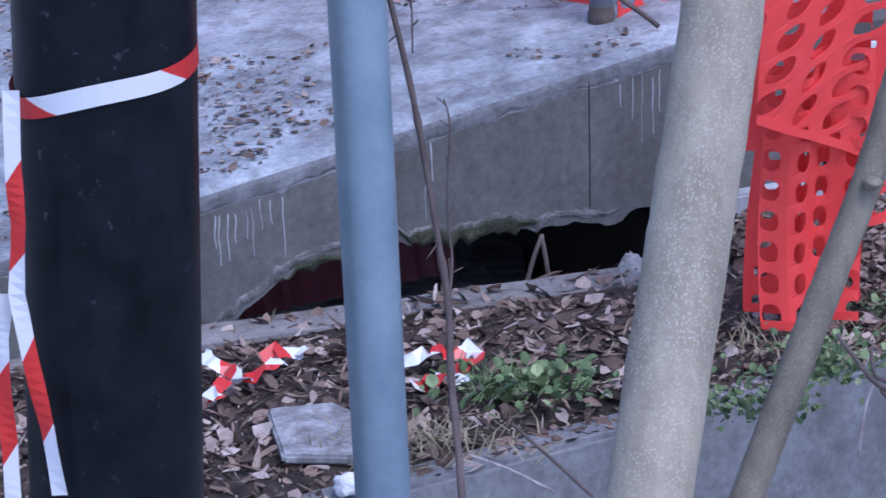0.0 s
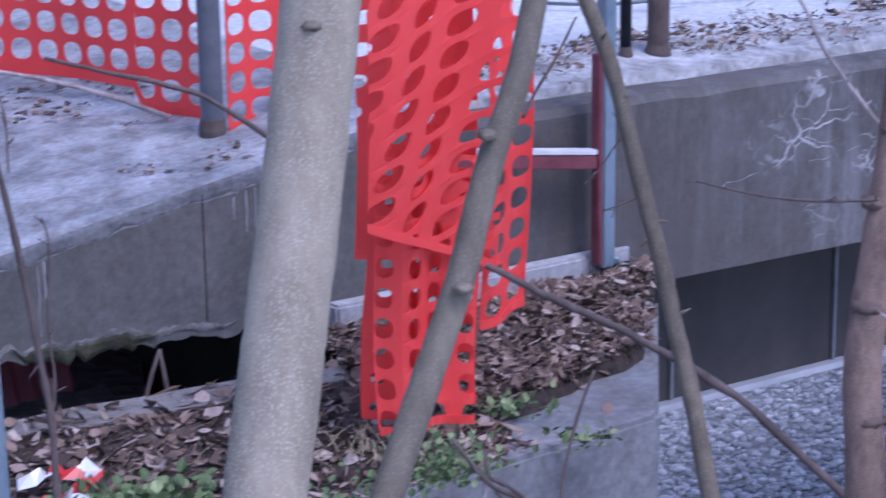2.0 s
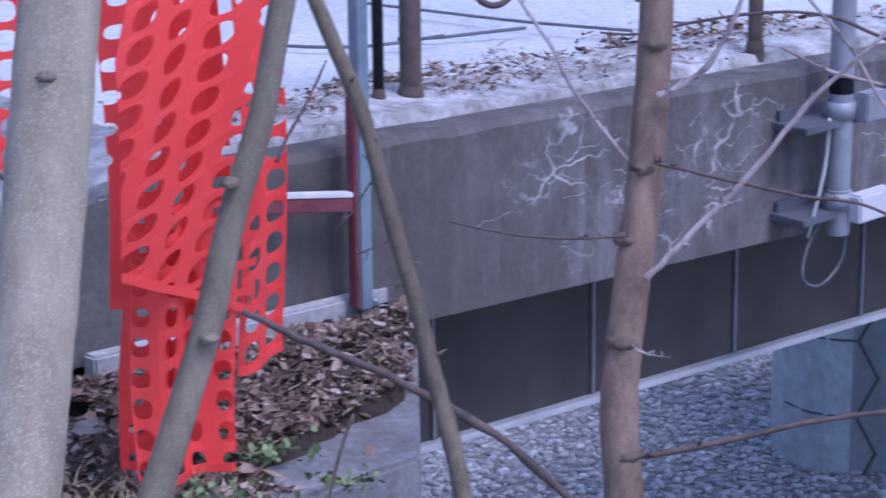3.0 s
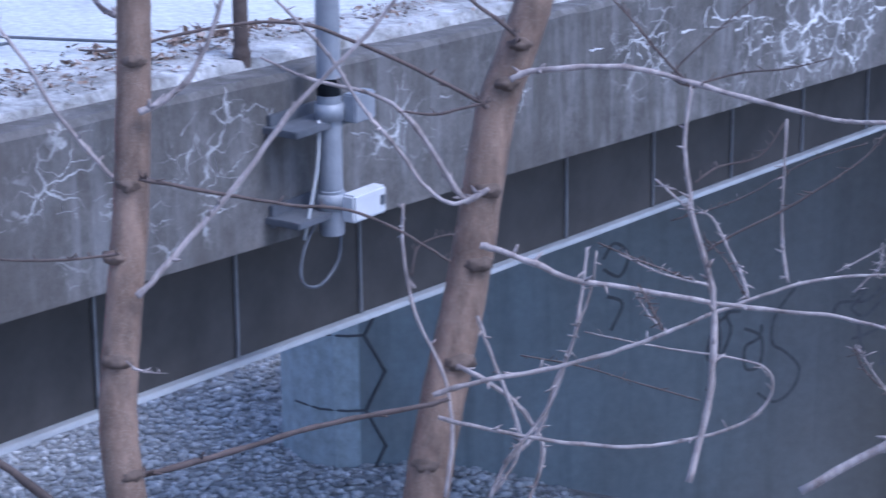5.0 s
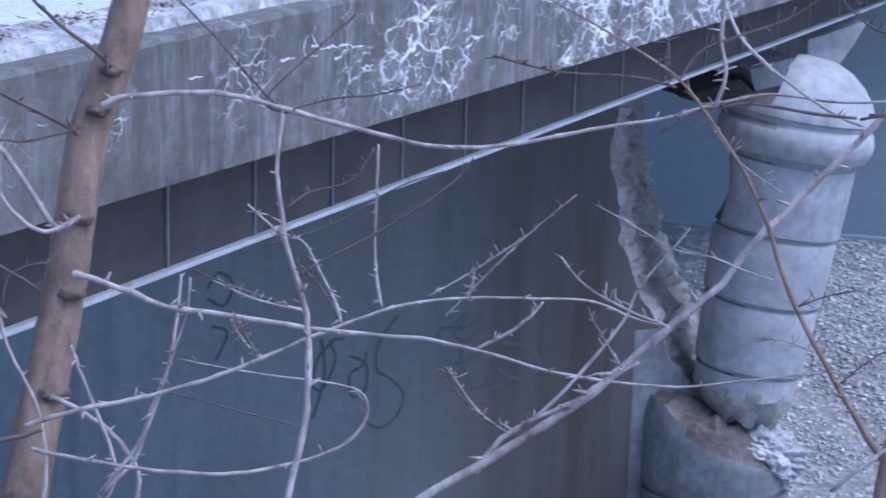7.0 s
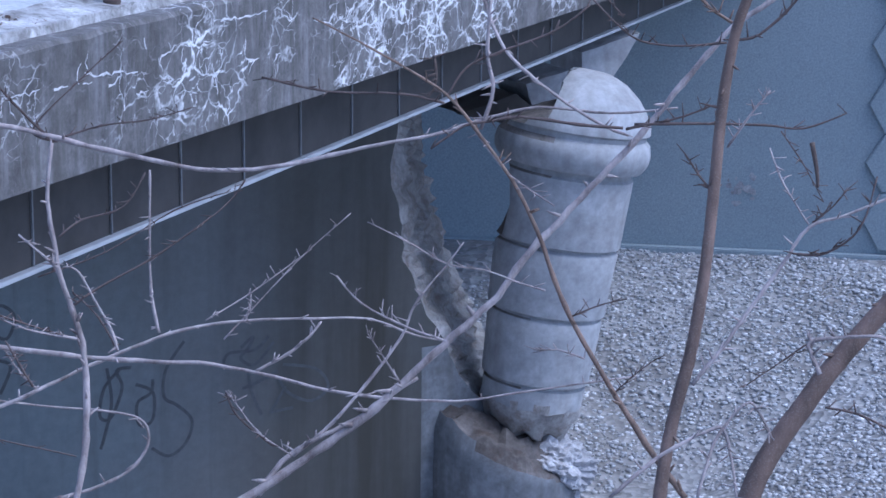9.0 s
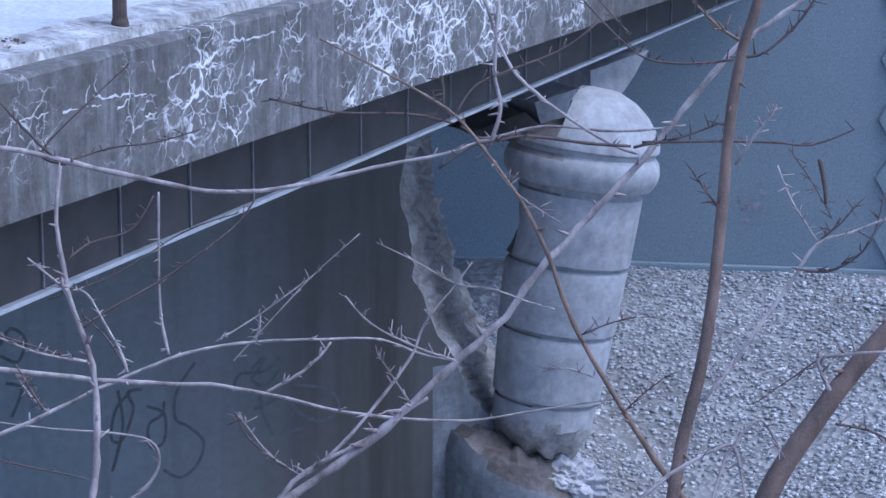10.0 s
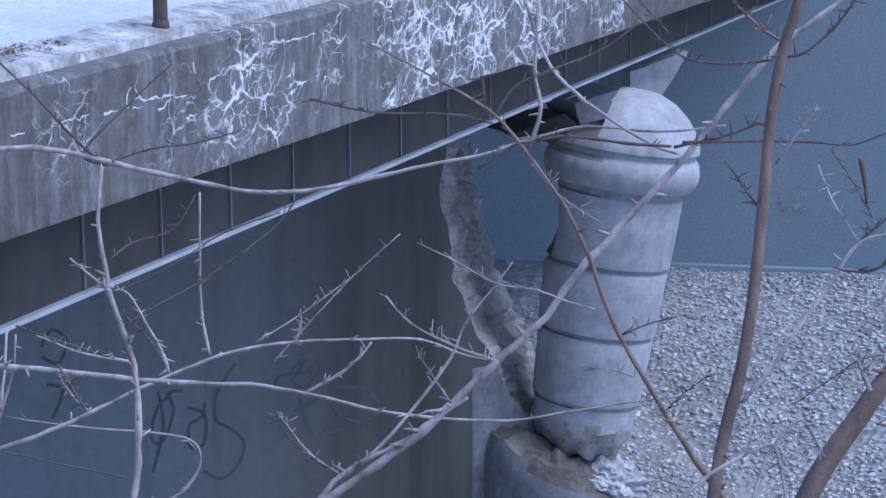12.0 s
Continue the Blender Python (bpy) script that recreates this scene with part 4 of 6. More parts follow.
def lamp_pipe():
    """A galvanised pipe clamped to the beam's face, with brackets and a small junction box."""
    p = thing("conduit_pipe", bp(1.985, -0.12, -0.6), "galvanised conduit pipe clamped to the bridge beam", "pipe")
    loc = lambda s, o, z: Vector((0.8818 * s - 0.4717 * o, 0.4717 * s + 0.8818 * o, z))
    part("tube", turned([(0.042, 0.0), (0.045, 0.01), (0.045, 0.16), (0.042, 0.162), (0.042, 1.4)], 20), M_PIPE, p, "", True).data.set_sharp_from_angle(angle=radians(40))
    part("dark_sleeve", turned([(0.0435, 0.5), (0.0435, 0.56)], 20), M_BLACK, p)
    for z in (0.4, 0.08):
        clamp = part("clamp", bbox(-0.22, 0.1, -0.03, 0.13, z - 0.012, z + 0.012, None, 0.003, loc), M_POST, p)
        part("clamp_strap", turned([(0.052, z + 0.012), (0.052, z + 0.07)], 20), M_PIPE, clamp, "", True)
        part("anchor_plate", bbox(-0.2, 0.1, 0.1, 0.118, z - 0.03, z + 0.05, None, 0.003, loc), M_POST, clamp)
    box = part("junction_box", bbox(0.0, 0.19, -0.1, -0.04, 0.05, 0.15, None, 0.008, loc), M_BOXG, p, "light grey junction box")
    part("screw_cap", bbox(0.15, 0.175, -0.106, -0.1, 0.085, 0.12, None, 0.002, loc), M_POST, box)
    part("upper_box", bbox(0.03, 0.15, -0.09, -0.03, 0.4, 0.5, None, 0.006, loc), M_PIPE, p)
    bm = tube([loc(-0.02, 0.02, 0.1), loc(-0.16, 0.0, -0.02), loc(-0.2, -0.02, -0.12), loc(-0.1, -0.02, -0.16), loc(0.02, -0.01, -0.1), loc(0.05, 0.0, 0.0)], 0.006, 0.006, 6)
    part("cable_loop", bm, M_POST, p, "thin grey cable hanging in a loop", True)
    bm = tube([loc(-0.06, 0.0, 0.42), loc(-0.09, -0.01, 0.25), loc(-0.17, -0.01, 0.02)], 0.007, 0.006, 6)
    part("cable", bm, M_FLANGE, p, "", True)


lamp_pipe()


# ---- near uprights ----
black = upright("black_post", (-0.552, 2.602, -0.782), 0.0981, 3.4, M_BLACK, "thick glossy black steel post with barrier tape tied round it", "post", sides=40, down=1.0, tilt=(0.0, 0.05))
grey = upright("steel_pole", (-0.176, 2.668, -0.616), 0.0325, 3.2, M_GALV, "galvanised grey steel pole", "pole", sides=28, down=1.2, tilt=(0.0, -0.01))


def ribbon(points, normal_hint, width, stripes, bm=None):
    """A strip of tape along points, with stripes along it."""
    bm = bm or bmesh.new()
    uv = bm.loops.layers.uv.verify()
    P = [Vector(p) for p in points]
    dist, vs = 0.0, []
    for i, p in enumerate(P):
        if i:
            dist += (p - P[i - 1]).length
        tan = (P[min(i + 1, len(P) - 1)] - P[max(i - 1, 0)]).normalized()
        hint = normal_hint(i) if callable(normal_hint) else Vector(normal_hint)
        side = tan.cross(hint).normalized() * width / 2
        vs.append((bm.verts.new(p + side), bm.verts.new(p - side), dist / stripes))
    for a, b in zip(vs, vs[1:]):
        f = bm.faces.new((a[0], a[1], b[1], b[0]))
        for loop, u in zip(f.loops, (a[2], a[2], b[2], b[2])):
            loop[uv].uv = (u + (0.12 if loop.vert in (a[1], b[1]) else 0.0), 0.5)
    return bm


def tape_round_post():
    """Barrier tape wound round the black post, its ends hanging down beside it."""
    c, r = Vector((-0.464, 2.603, 1.019)), 0.0981 + 0.004
    t = thing("barrier_tape", c, "red and white barrier tape tied round the black post", "barrier tape")
    pts = []
    for i in range(41):
        q = 1.18 + 2 * math.pi * i / 40
        pts.append(Vector((r * math.cos(q), r * math.sin(q), 0.019 * math.cos(q - 0.1) + 0.004 * math.sin(3 * q))))
    part("loop", ribbon(pts, lambda i: Vector((pts[i].x, pts[i].y, 0)), 0.023, 0.32), M_TAPE, t)
    for k, line in enumerate(([(-0.547, 2.499, 1.031), (-0.552, 2.498, 0.946), (-0.552, 2.498, 0.884), (-0.560, 2.496, 0.808), (-0.552, 2.498, 0.730), (-0.541, 2.500, 0.649), (-0.533, 2.501, 0.554)], [(-0.574, 2.514, 0.802), (-0.585, 2.512, 0.751), (-0.586, 2.512, 0.686), (-0.586, 2.512, 0.619), (-0.588, 2.511, 0.551)])):
        rel = [Vector(p) - c for p in line]
        fine = []
        for a, b in zip(rel, rel[1:]):
            fine += [a + (b - a) * j / 6 for j in range(6)]
        part("hanging_end", ribbon(fine, lambda i: Vector((0.5 * math.sin(i * 0.35 + k), -1, 0.0)), 0.018, 0.2), M_TAPE, t)


tape_round_post()


# ---- orange barrier net ----
def net_cells(surface, cols, rows, hx=0.33, hy=0.36, bm=None):
    """A net of cells with a rounded hole each; surface(a, b) gives the place of cell coordinates."""
    bm = bm or bmesh.new()
    cache = {}
    def vert(a, b):
        key = (round(a, 4), round(b, 4))
        if key not in cache:
            cache[key] = bm.verts.new(surface(a, b))
        return cache[key]
    n = 16
    for i in range(cols):
        for j in range(rows):
            outer, inner = [], []
            for k in range(n):
                q = 2 * math.pi * k / n
                x, y = math.cos(q), math.sin(q)
                m = max(abs(x), abs(y))
                e = (abs(x) ** 2.6 + abs(y) ** 2.6) ** (-1 / 2.6)
                outer.append(vert(i + 0.5 + 0.5 * x / m, j + 0.5 + 0.5 * y / m))
                inner.append(vert(i + 0.5 + hx * x * e, j + 0.5 + hy * y * e))
            for k in range(n):
                l = (k + 1) % n
                bm.faces.new((outer[k], outer[l], inner[l], inner[k]))
    flat = [f for f in bm.faces if f.calc_area() < 4e-7]
    bmesh.ops.delete(bm, geom=flat, context="FACES")
    return bm


def thicken(ob, t=0.002):
    m = ob.modifiers.new("thickness", "SOLIDIFY")
    m.thickness, m.offset = t, 0.0
    return ob


def nets():
    cell = 0.094
    # the stretched net across the broken end, behind the post
    a, b = bp(-1.75, 2.5, -0.02), bp(-1.17, 0.40, -0.0)
    d = (b - a)
    length = d.length
    d.normalize()
    side = Vector((-d.y, d.x, 0))
    def surf(i, j):
        x = i * cell
        wave = 0.03 * math.sin(x * 4.0) + 0.015 * math.sin(x * 9 + j * 0.4)
        sag = -0.02 * math.sin(x * 2.2) + (0.02 if x < 1.9 else -0.05)
        return a + d * x + side * wave + Vector((0, 0, 0.015 + sag + (j * 0.9 + (0.12 if j else 0.0)) * cell))
    ob = whole("safety_net", net_cells(surf, int(length / cell), 13, 0.37, 0.37), M_NET, "orange-red plastic safety net stretched behind a post", "safety net")
    thicken(ob)
    hem = bmesh.new()
    line = [(surf(i * 0.5, 0) - Vector((0, 0, 0.022)), surf(i * 0.5, 0) + Vector((0, 0, 0.012))) for i in range(2 * int(length / cell) + 1)]
    for p, q in zip(line, line[1:]):
        hem.faces.new([hem.verts.new(v) for v in (p[0], q[0], q[1], p[1])])
    bmesh.ops.remove_doubles(hem, verts=hem.verts, dist=0.0005)
    thicken(part("hem", hem, M_NET, ob), 0.003)
    # the short piece between the post and the torn end
    a2 = bp(-1.17, 0.30, -0.1)
    def surf2(i, j):
        return a2 + ALONG * (i * cell * 0.9) + INWARD * (0.03 * math.sin(i * 1.3)) + Vector((0, 0, j * cell * 0.85))
    thicken(whole("safety_net", net_cells(surf2, 3, 13, 0.39, 0.37), M_NET, "orange-red plastic safety net tied at a post", "safety net"))
    # the net that hangs in folds in front of the slab: sheets that end at slanting hems
    foot = bl(-1.425, -0.9, shelf_height(-1.425, -0.9))
    ux = Vector((0.93, 0.36, 0)).normalized()
    uy = Vector((-0.36, 0.93, 0)).normalized()
    foot = foot + ux * 0.024
    t = thing("hanging_net", foot, "orange-red plastic safety net hanging in folds to the ground", "safety net")
    def at(x, y, z):
        return ux * x + uy * y + Vector((0, 0, z))
    def sheet(name, origin, right, up, cols, rows, left, reach, low, depth, hx=0.3, hy=0.37, margin=0.02):
        """A sheet of net on a slanting lattice, kept between its left and right edges and above its hem."""
        def flat(i, j):
            x = origin[0] + right[0] * i + up[0] * j
            z = origin[1] + right[1] * i + up[1] * j
            x = min(max(x, left(z)), reach(z))
            return x, max(z, low(x))
        def place(i, j):
            x, z = flat(i, j)
            return at(x, depth(x, z), z)
        ob = thicken(part(name, net_cells(place, cols, rows, hx, hy), M_NET, t))
        hem = bmesh.new()
        lo_x, hi_x = left(low(left(0.4))), reach(low(reach(0.4)))
        rows_ = []
        for k in range(25):
            x = lo_x + (hi_x - lo_x) * k / 24
            rows_.append([hem.verts.new(at(x, depth(x, low(x)) - 0.004, low(x) - 0.002)), hem.verts.new(at(x, depth(x, low(x)) - 0.004, low(x) + margin))])
        for p, q in zip(rows_, rows_[1:]):
            hem.faces.new((p[0], q[0], q[1], p[1]))
        thicken(part("hem", hem, M_NET, ob))
        return ob
    sheet("outer_fold", (-0.468, 0.249), (0.124, 0.034), (0.0222, 0.071), 7, 16,
          lambda z: -0.212, lambda z: 0.145 + 0.03 * (z - 0.4), lambda x: 0.567 - 0.447 * (x + 0.193),
          lambda x, z: -0.07 + 0.03 * math.sin(x * 15 + 1) + 0.02 * math.sin(z * 5))
    sheet("back_fold", (-0.30, 0.33), (0.108, 0.016), (0.012, 0.072), 6, 14,
          lambda z: -0.155, lambda z: 0.15, lambda x: 0.46,
          lambda x, z: 0.06 + 0.035 * math.sin(x * 22) + 0.02 * math.sin(z * 6), 0.2, 0.22)
    sheet("inner_fold", (-0.15, 0.045), (0.068, -0.006), (-0.002, 0.075), 4, 9,
          lambda z: -0.148 + 0.02 * (0.5 - z), lambda z: 0.09 + 0.06 * z, lambda x: 0.045 - 0.02 * x,
          lambda x, z: -0.02 + 0.02 * math.sin(x * 38 + 1) + 0.02 * math.sin(z * 7), 0.27, 0.34)
    sheet("lining_fold", (-0.15, 0.05), (0.075, 0.004), (0.003, 0.073), 4, 8,
          lambda z: -0.14, lambda z: 0.14, lambda x: 0.062,
          lambda x, z: 0.045 + 0.03 * math.sin(x * 30) + 0.02 * math.sin(z * 6 + 1), 0.16, 0.2)
    sheet("side_fold", (0.12, 0.268), (0.08, 0.014), (0.002, 0.076), 2, 14,
          lambda z: 0.125, lambda z: 0.278, lambda x: 0.262 + 0.12 * (x - 0.14),
          lambda x, z: 0.0 + 0.03 * math.sin(x * 28 + z * 1.5) + 0.02 * math.sin(z * 5 + 1), 0.3, 0.33)


nets()

M_KNOT = bark("dark_knot_bark", (0.09, 0.062, 0.048), (0.2, 0.145, 0.12), 0.1)


# ---- young trees and their bare branches ----
def limb(points, r0, r1, parent, mat, name="branch", seed=0, spurs=6, spur=0.012, sides=8, knots=0.35, fine=4, label="", thin=0.46, wobble=0.25):
    """A branch with buds and short spurs along it, under its tree."""
    bm = tube(points, r0 * thin, r1 * thin, sides, None, wobble, knots, seed, fine)
    rnd = random.Random(seed + 100)
    P = [Vector(p) for p in points]
    for _ in range(spurs):
        i = rnd.randrange(len(P) - 1)
        f = rnd.random()
        q = P[i] + (P[i + 1] - P[i]) * f
        d = Vector((rnd.uniform(-1, 1), rnd.uniform(-1, 1), rnd.uniform(-0.3, 1))).normalized()
        d = (d + (P[i + 1] - P[i]).normalized() * 0.5).normalized()
        r = r0 + (r1 - r0) * (i + f) / (len(P) - 1)
        tube([q, q + d * (r + spur * 0.5), q + d * (r + spur * rnd.uniform(0.7, 1.6))], max(r * 0.36, 0.001), 0.0007, 5, bm, 0, 0, 0, 1)
    inv = Matrix.Translation(-parent.matrix_basis.translation)
    bmesh.ops.transform(bm, matrix=inv, verts=bm.verts)
    return part(name, bm, mat, parent, label, True)


def tree(points, r0, r1, mat, label, seed, name="young_tree", sides=16, spurs=5, knots=0.03):
    t = thing(name, points[-1], label, "tree")
    limb(points, r0, r1, t, mat, "trunk", seed, spurs, 0.018, sides, knots, 6, "", 1.0, 0.025)
    return t


T1 = tree([(0.191, 2.128, 1.560), (0.150, 2.078, 1.319), (0.135, 2.059, 1.231), (0.120, 2.036, 1.139), (0.103, 2.009, 1.049), (0.086, 1.977, 0.960), (0.030, 1.874, 0.666), (-0.062, 1.701, 0.176), (-0.285, 1.287, -1.000)], 0.0342, 0.0375, M_BARKPALE, "pale grey young tree trunk with speckled bark", 1, spurs=0, sides=24, knots=0.0)
T2 = tree([(0.418, 2.224, 1.526), (0.355, 2.182, 1.288), (0.335, 2.169, 1.211), (0.309, 2.156, 1.145), (0.291, 2.144, 1.091), (0.274, 2.130, 1.038), (0.240, 2.106, 0.957), (0.205, 2.080, 0.877), (0.078, 1.983, 0.580), (-0.135, 1.821, 0.086), (-0.647, 1.433, -1.100)], 0.0112, 0.0164, M_BARKOLIVE, "slender olive-grey sapling with knots", 2, "sapling", 14, 0, 0.03)
T3 = tree([(0.696, 4.137, 1.215), (0.804, 4.039, 0.897), (0.848, 3.999, 0.767), (0.880, 3.950, 0.610), (0.911, 3.894, 0.455), (0.926, 3.856, 0.356), (0.945, 3.811, 0.249), (0.959, 3.752, 0.118), (1.012, 3.542, -0.350), (1.100, 3.192, -1.129), (1.310, 2.353, -3.000)], 0.0125, 0.0165, M_BARKDARK, "thin olive-brown leaning sapling", 3, "sapling", 12, 8, 0.12)
limb([(0.893, 3.932, 0.561), (0.853, 3.937, 0.546), (0.822, 3.941, 0.534)], 0.004, 0.002, T3, M_TWIGDARK, seed=31)
limb([(0.869, 3.970, 0.671), (0.819, 3.962, 0.602), (0.789, 3.961, 0.574)], 0.003, 0.0015, T3, M_TWIGDARK, seed=32)
T4 = tree([(-0.182, 2.806, 1.398), (-0.172, 2.778, 1.216), (-0.166, 2.752, 1.093), (-0.155, 2.738, 1.038), (-0.137, 2.715, 0.952), (-0.122, 2.687, 0.860), (-0.112, 2.662, 0.787), (-0.104, 2.639, 0.728), (-0.103, 2.606, 0.645), (-0.097, 2.569, 0.563), (-0.092, 2.538, 0.422), (-0.084, 2.488, 0.197), (-0.071, 2.408, -0.164), (-0.051, 2.280, -0.740), (-0.021, 2.090, -1.600)], 0.0030, 0.0052, M_TWIGDARK, "thin reddish-brown bare sapling shoot", 4, "sapling", 8, 8, 0.4)
limb([(-0.104, 2.639, 0.728), (-0.098, 2.656, 0.772), (-0.102, 2.676, 0.829), (-0.096, 2.704, 0.913), (-0.102, 2.713, 0.944)], 0.0038, 0.0019, T4, M_TWIGDARK, seed=41)
limb([(-0.135, 2.727, 0.994), (-0.135, 2.743, 1.055), (-0.144, 2.749, 1.080), (-0.146, 2.755, 1.105)], 0.0025, 0.0013, T4, M_TWIGDARK, seed=42)

TA = tree([(1.479, 4.225, 1.215), (1.457, 4.207, 1.037), (1.442, 4.190, 0.918), (1.431, 4.173, 0.819), (1.401, 4.127, 0.596), (1.367, 4.087, 0.425), (1.336, 4.051, 0.290), (1.315, 4.015, 0.175), (1.308, 3.966, 0.052), (1.303, 3.925, -0.155), (1.293, 3.860, -0.488), (1.279, 3.755, -1.019), (1.256, 3.587, -1.870), (1.216, 3.305, -3.300)], 0.0286, 0.0399, M_BARKBROWN, "smooth brown young tree trunk with pruned knots", 5, spurs=0, sides=18)
TB = tree([(2.397, 4.237, 1.207), (2.322, 4.241, 0.959), (2.283, 4.236, 0.829), (2.245, 4.235, 0.731), (2.194, 4.232, 0.612), (2.155, 4.211, 0.467), (2.113, 4.186, 0.322), (2.067, 4.160, 0.184), (2.020, 4.134, 0.058), (1.960, 4.088, -0.117), (1.908, 4.049, -0.415), (1.826, 3.987, -0.893), (1.694, 3.887, -1.657), (1.483, 3.726, -2.880), (1.341, 3.619, -3.700)], 0.0345, 0.0512, M_BARKBROWN, "leaning brown young tree trunk with side branches", 6, spurs=0, sides=18)
for k, (owner, pts, r0, r1, mat) in enumerate((
    (TA, [(1.397, 4.079, 0.615), (1.429, 4.065, 0.608), (1.529, 4.020, 0.584), (1.638, 3.969, 0.562), (1.729, 3.926, 0.551), (1.798, 3.884, 0.521), (1.848, 3.849, 0.487), (1.885, 3.820, 0.458)], 0.0092, 0.0041, M_TWIGDARK),
    (TA, [(1.411, 4.104, 0.729), (1.445, 4.095, 0.742), (1.496, 4.085, 0.780), (1.529, 4.084, 0.828), (1.558, 4.085, 0.887), (1.580, 4.090, 0.955)], 0.0133, 0.0082, M_TWIG),
    (TA, [(1.366, 4.029, 0.415), (1.393, 4.027, 0.438), (1.485, 4.021, 0.527), (1.570, 4.012, 0.612), (1.657, 4.005, 0.718), (1.739, 3.988, 0.796), (1.799, 3.974, 0.854), (1.865, 3.959, 0.932)], 0.0133, 0.0072, M_TWIG),
    (TA, [(1.444, 4.286, 0.867), (1.413, 4.301, 0.888), (1.398, 4.315, 0.934)], 0.0123, 0.0072, M_TWIG),
    (TB, [(2.135, 4.155, 0.641), (2.117, 4.168, 0.658), (2.017, 4.235, 0.720), (1.923, 4.291, 0.768), (1.847, 4.332, 0.801), (1.768, 4.368, 0.809), (1.688, 4.399, 0.803), (1.585, 4.435, 0.784), (1.503, 4.460, 0.765), (1.432, 4.485, 0.768)], 0.0098, 0.0044, M_TWIGDARK),
    (TA, [(1.376, 4.138, 0.605), (1.363, 4.146, 0.616), (1.290, 4.197, 0.722), (1.252, 4.229, 0.807), (1.204, 4.261, 0.887), (1.172, 4.282, 0.947)], 0.0092, 0.0061, M_TWIG),
    (TA, [(1.348, 4.059, 0.489), (1.319, 4.068, 0.486), (1.234, 4.095, 0.483), (1.141, 4.125, 0.491), (1.040, 4.160, 0.513)], 0.0061, 0.0031, M_TWIGDARK),
    (TA, [(1.311, 3.985, 0.096), (1.350, 3.972, 0.099), (1.463, 3.941, 0.122), (1.580, 3.905, 0.152), (1.697, 3.865, 0.178), (1.820, 3.815, 0.198), (1.867, 3.796, 0.210)], 0.0123, 0.0082, M_TWIGDARK),
    (TB, [(2.080, 4.083, 0.495), (2.050, 4.097, 0.488), (2.008, 4.145, 0.582), (1.963, 4.187, 0.652), (1.913, 4.219, 0.684), (1.818, 4.269, 0.711), (1.733, 4.315, 0.754)], 0.0131, 0.0055, M_TWIG),
    (TB, [(2.075, 4.035, 0.519), (2.047, 4.044, 0.501), (2.003, 4.064, 0.493), (1.965, 4.094, 0.529), (1.929, 4.131, 0.596), (1.880, 4.174, 0.669), (1.840, 4.213, 0.753), (1.789, 4.252, 0.826), (1.736, 4.288, 0.889)], 0.0098, 0.0055, M_TWIG),
    (TB, [(2.090, 4.071, 0.674), (2.071, 4.080, 0.671), (2.003, 4.111, 0.655), (1.951, 4.138, 0.660)], 0.0065, 0.0044, M_TWIGDARK),
    (TB, [(2.228, 4.192, 0.758), (2.202, 4.214, 0.790), (2.148, 4.253, 0.838), (2.095, 4.293, 0.902)], 0.0098, 0.0065, M_TWIGDARK),
    (TB, [(1.994, 4.018, 0.181), (2.015, 4.004, 0.173), (2.070, 3.958, 0.131), (2.101, 3.923, 0.086), (2.114, 3.891, 0.031), (2.083, 3.877, -0.039), (2.055, 3.869, -0.089)], 0.0109, 0.0076, M_TWIG),
    (TB, [(1.927, 4.102, 0.493), (1.915, 4.078, 0.401), (1.920, 4.037, 0.289), (1.950, 3.982, 0.182), (1.946, 3.940, 0.077), (1.913, 3.909, -0.031)], 0.0055, 0.0076, M_TWIG),
    (TB, [(2.023, 3.985, 0.289), (2.033, 3.957, 0.228), (2.048, 3.916, 0.148), (2.056, 3.874, 0.058), (2.000, 3.869, -0.021)], 0.0076, 0.0065, M_TWIG),
    (TB, [(2.083, 3.926, 0.218), (2.177, 3.865, 0.200), (2.264, 3.802, 0.172), (2.358, 3.731, 0.143)], 0.0033, 0.0033, M_TWIGDARK),
    (TB, [(2.222, 3.918, 0.413), (2.202, 3.902, 0.331), (2.176, 3.886, 0.250), (2.131, 3.879, 0.169), (2.094, 3.866, 0.089), (2.027, 3.876, 0.028), (1.988, 3.870, -0.031)], 0.0055, 0.0087, M_TWIG),
    (TB, [(1.923, 4.060, 0.360), (1.940, 4.069, 0.411), (1.976, 4.058, 0.431), (2.005, 4.044, 0.435)], 0.0044, 0.0033, M_TWIGDARK),
    (TA, [(1.339, 3.997, 0.296), (1.359, 3.987, 0.288), (1.383, 3.977, 0.284)], 0.0061, 0.0020, M_TWIG),
)):
    limb(pts, r0, r1, owner, mat, seed=60 + k, spurs=9, spur=0.01)



def knot(owner, at, r, mat):
    """A pruned knot on a trunk: a dark swollen collar."""
    bm = bmesh.new()
    bmesh.ops.create_icosphere(bm, subdivisions=3, radius=1.0)
    c = Vector(at)
    c += (c - Vector((0.0, 0.0, 1.75))).normalized() * 0.5 * r
    for v in bm.verts:
        d = 1 + 0.3 * noise.noise(v.co * 2.5 + c * 9) + 0.12 * noise.noise(v.co * 7 + c)
        v.co = Vector((v.co.x * r * d, v.co.y * r * d, v.co.z * r * 0.6 * d)) + c - owner.matrix_basis.translation
    part("knot", bm, mat, owner, "dark pruned knot", True)


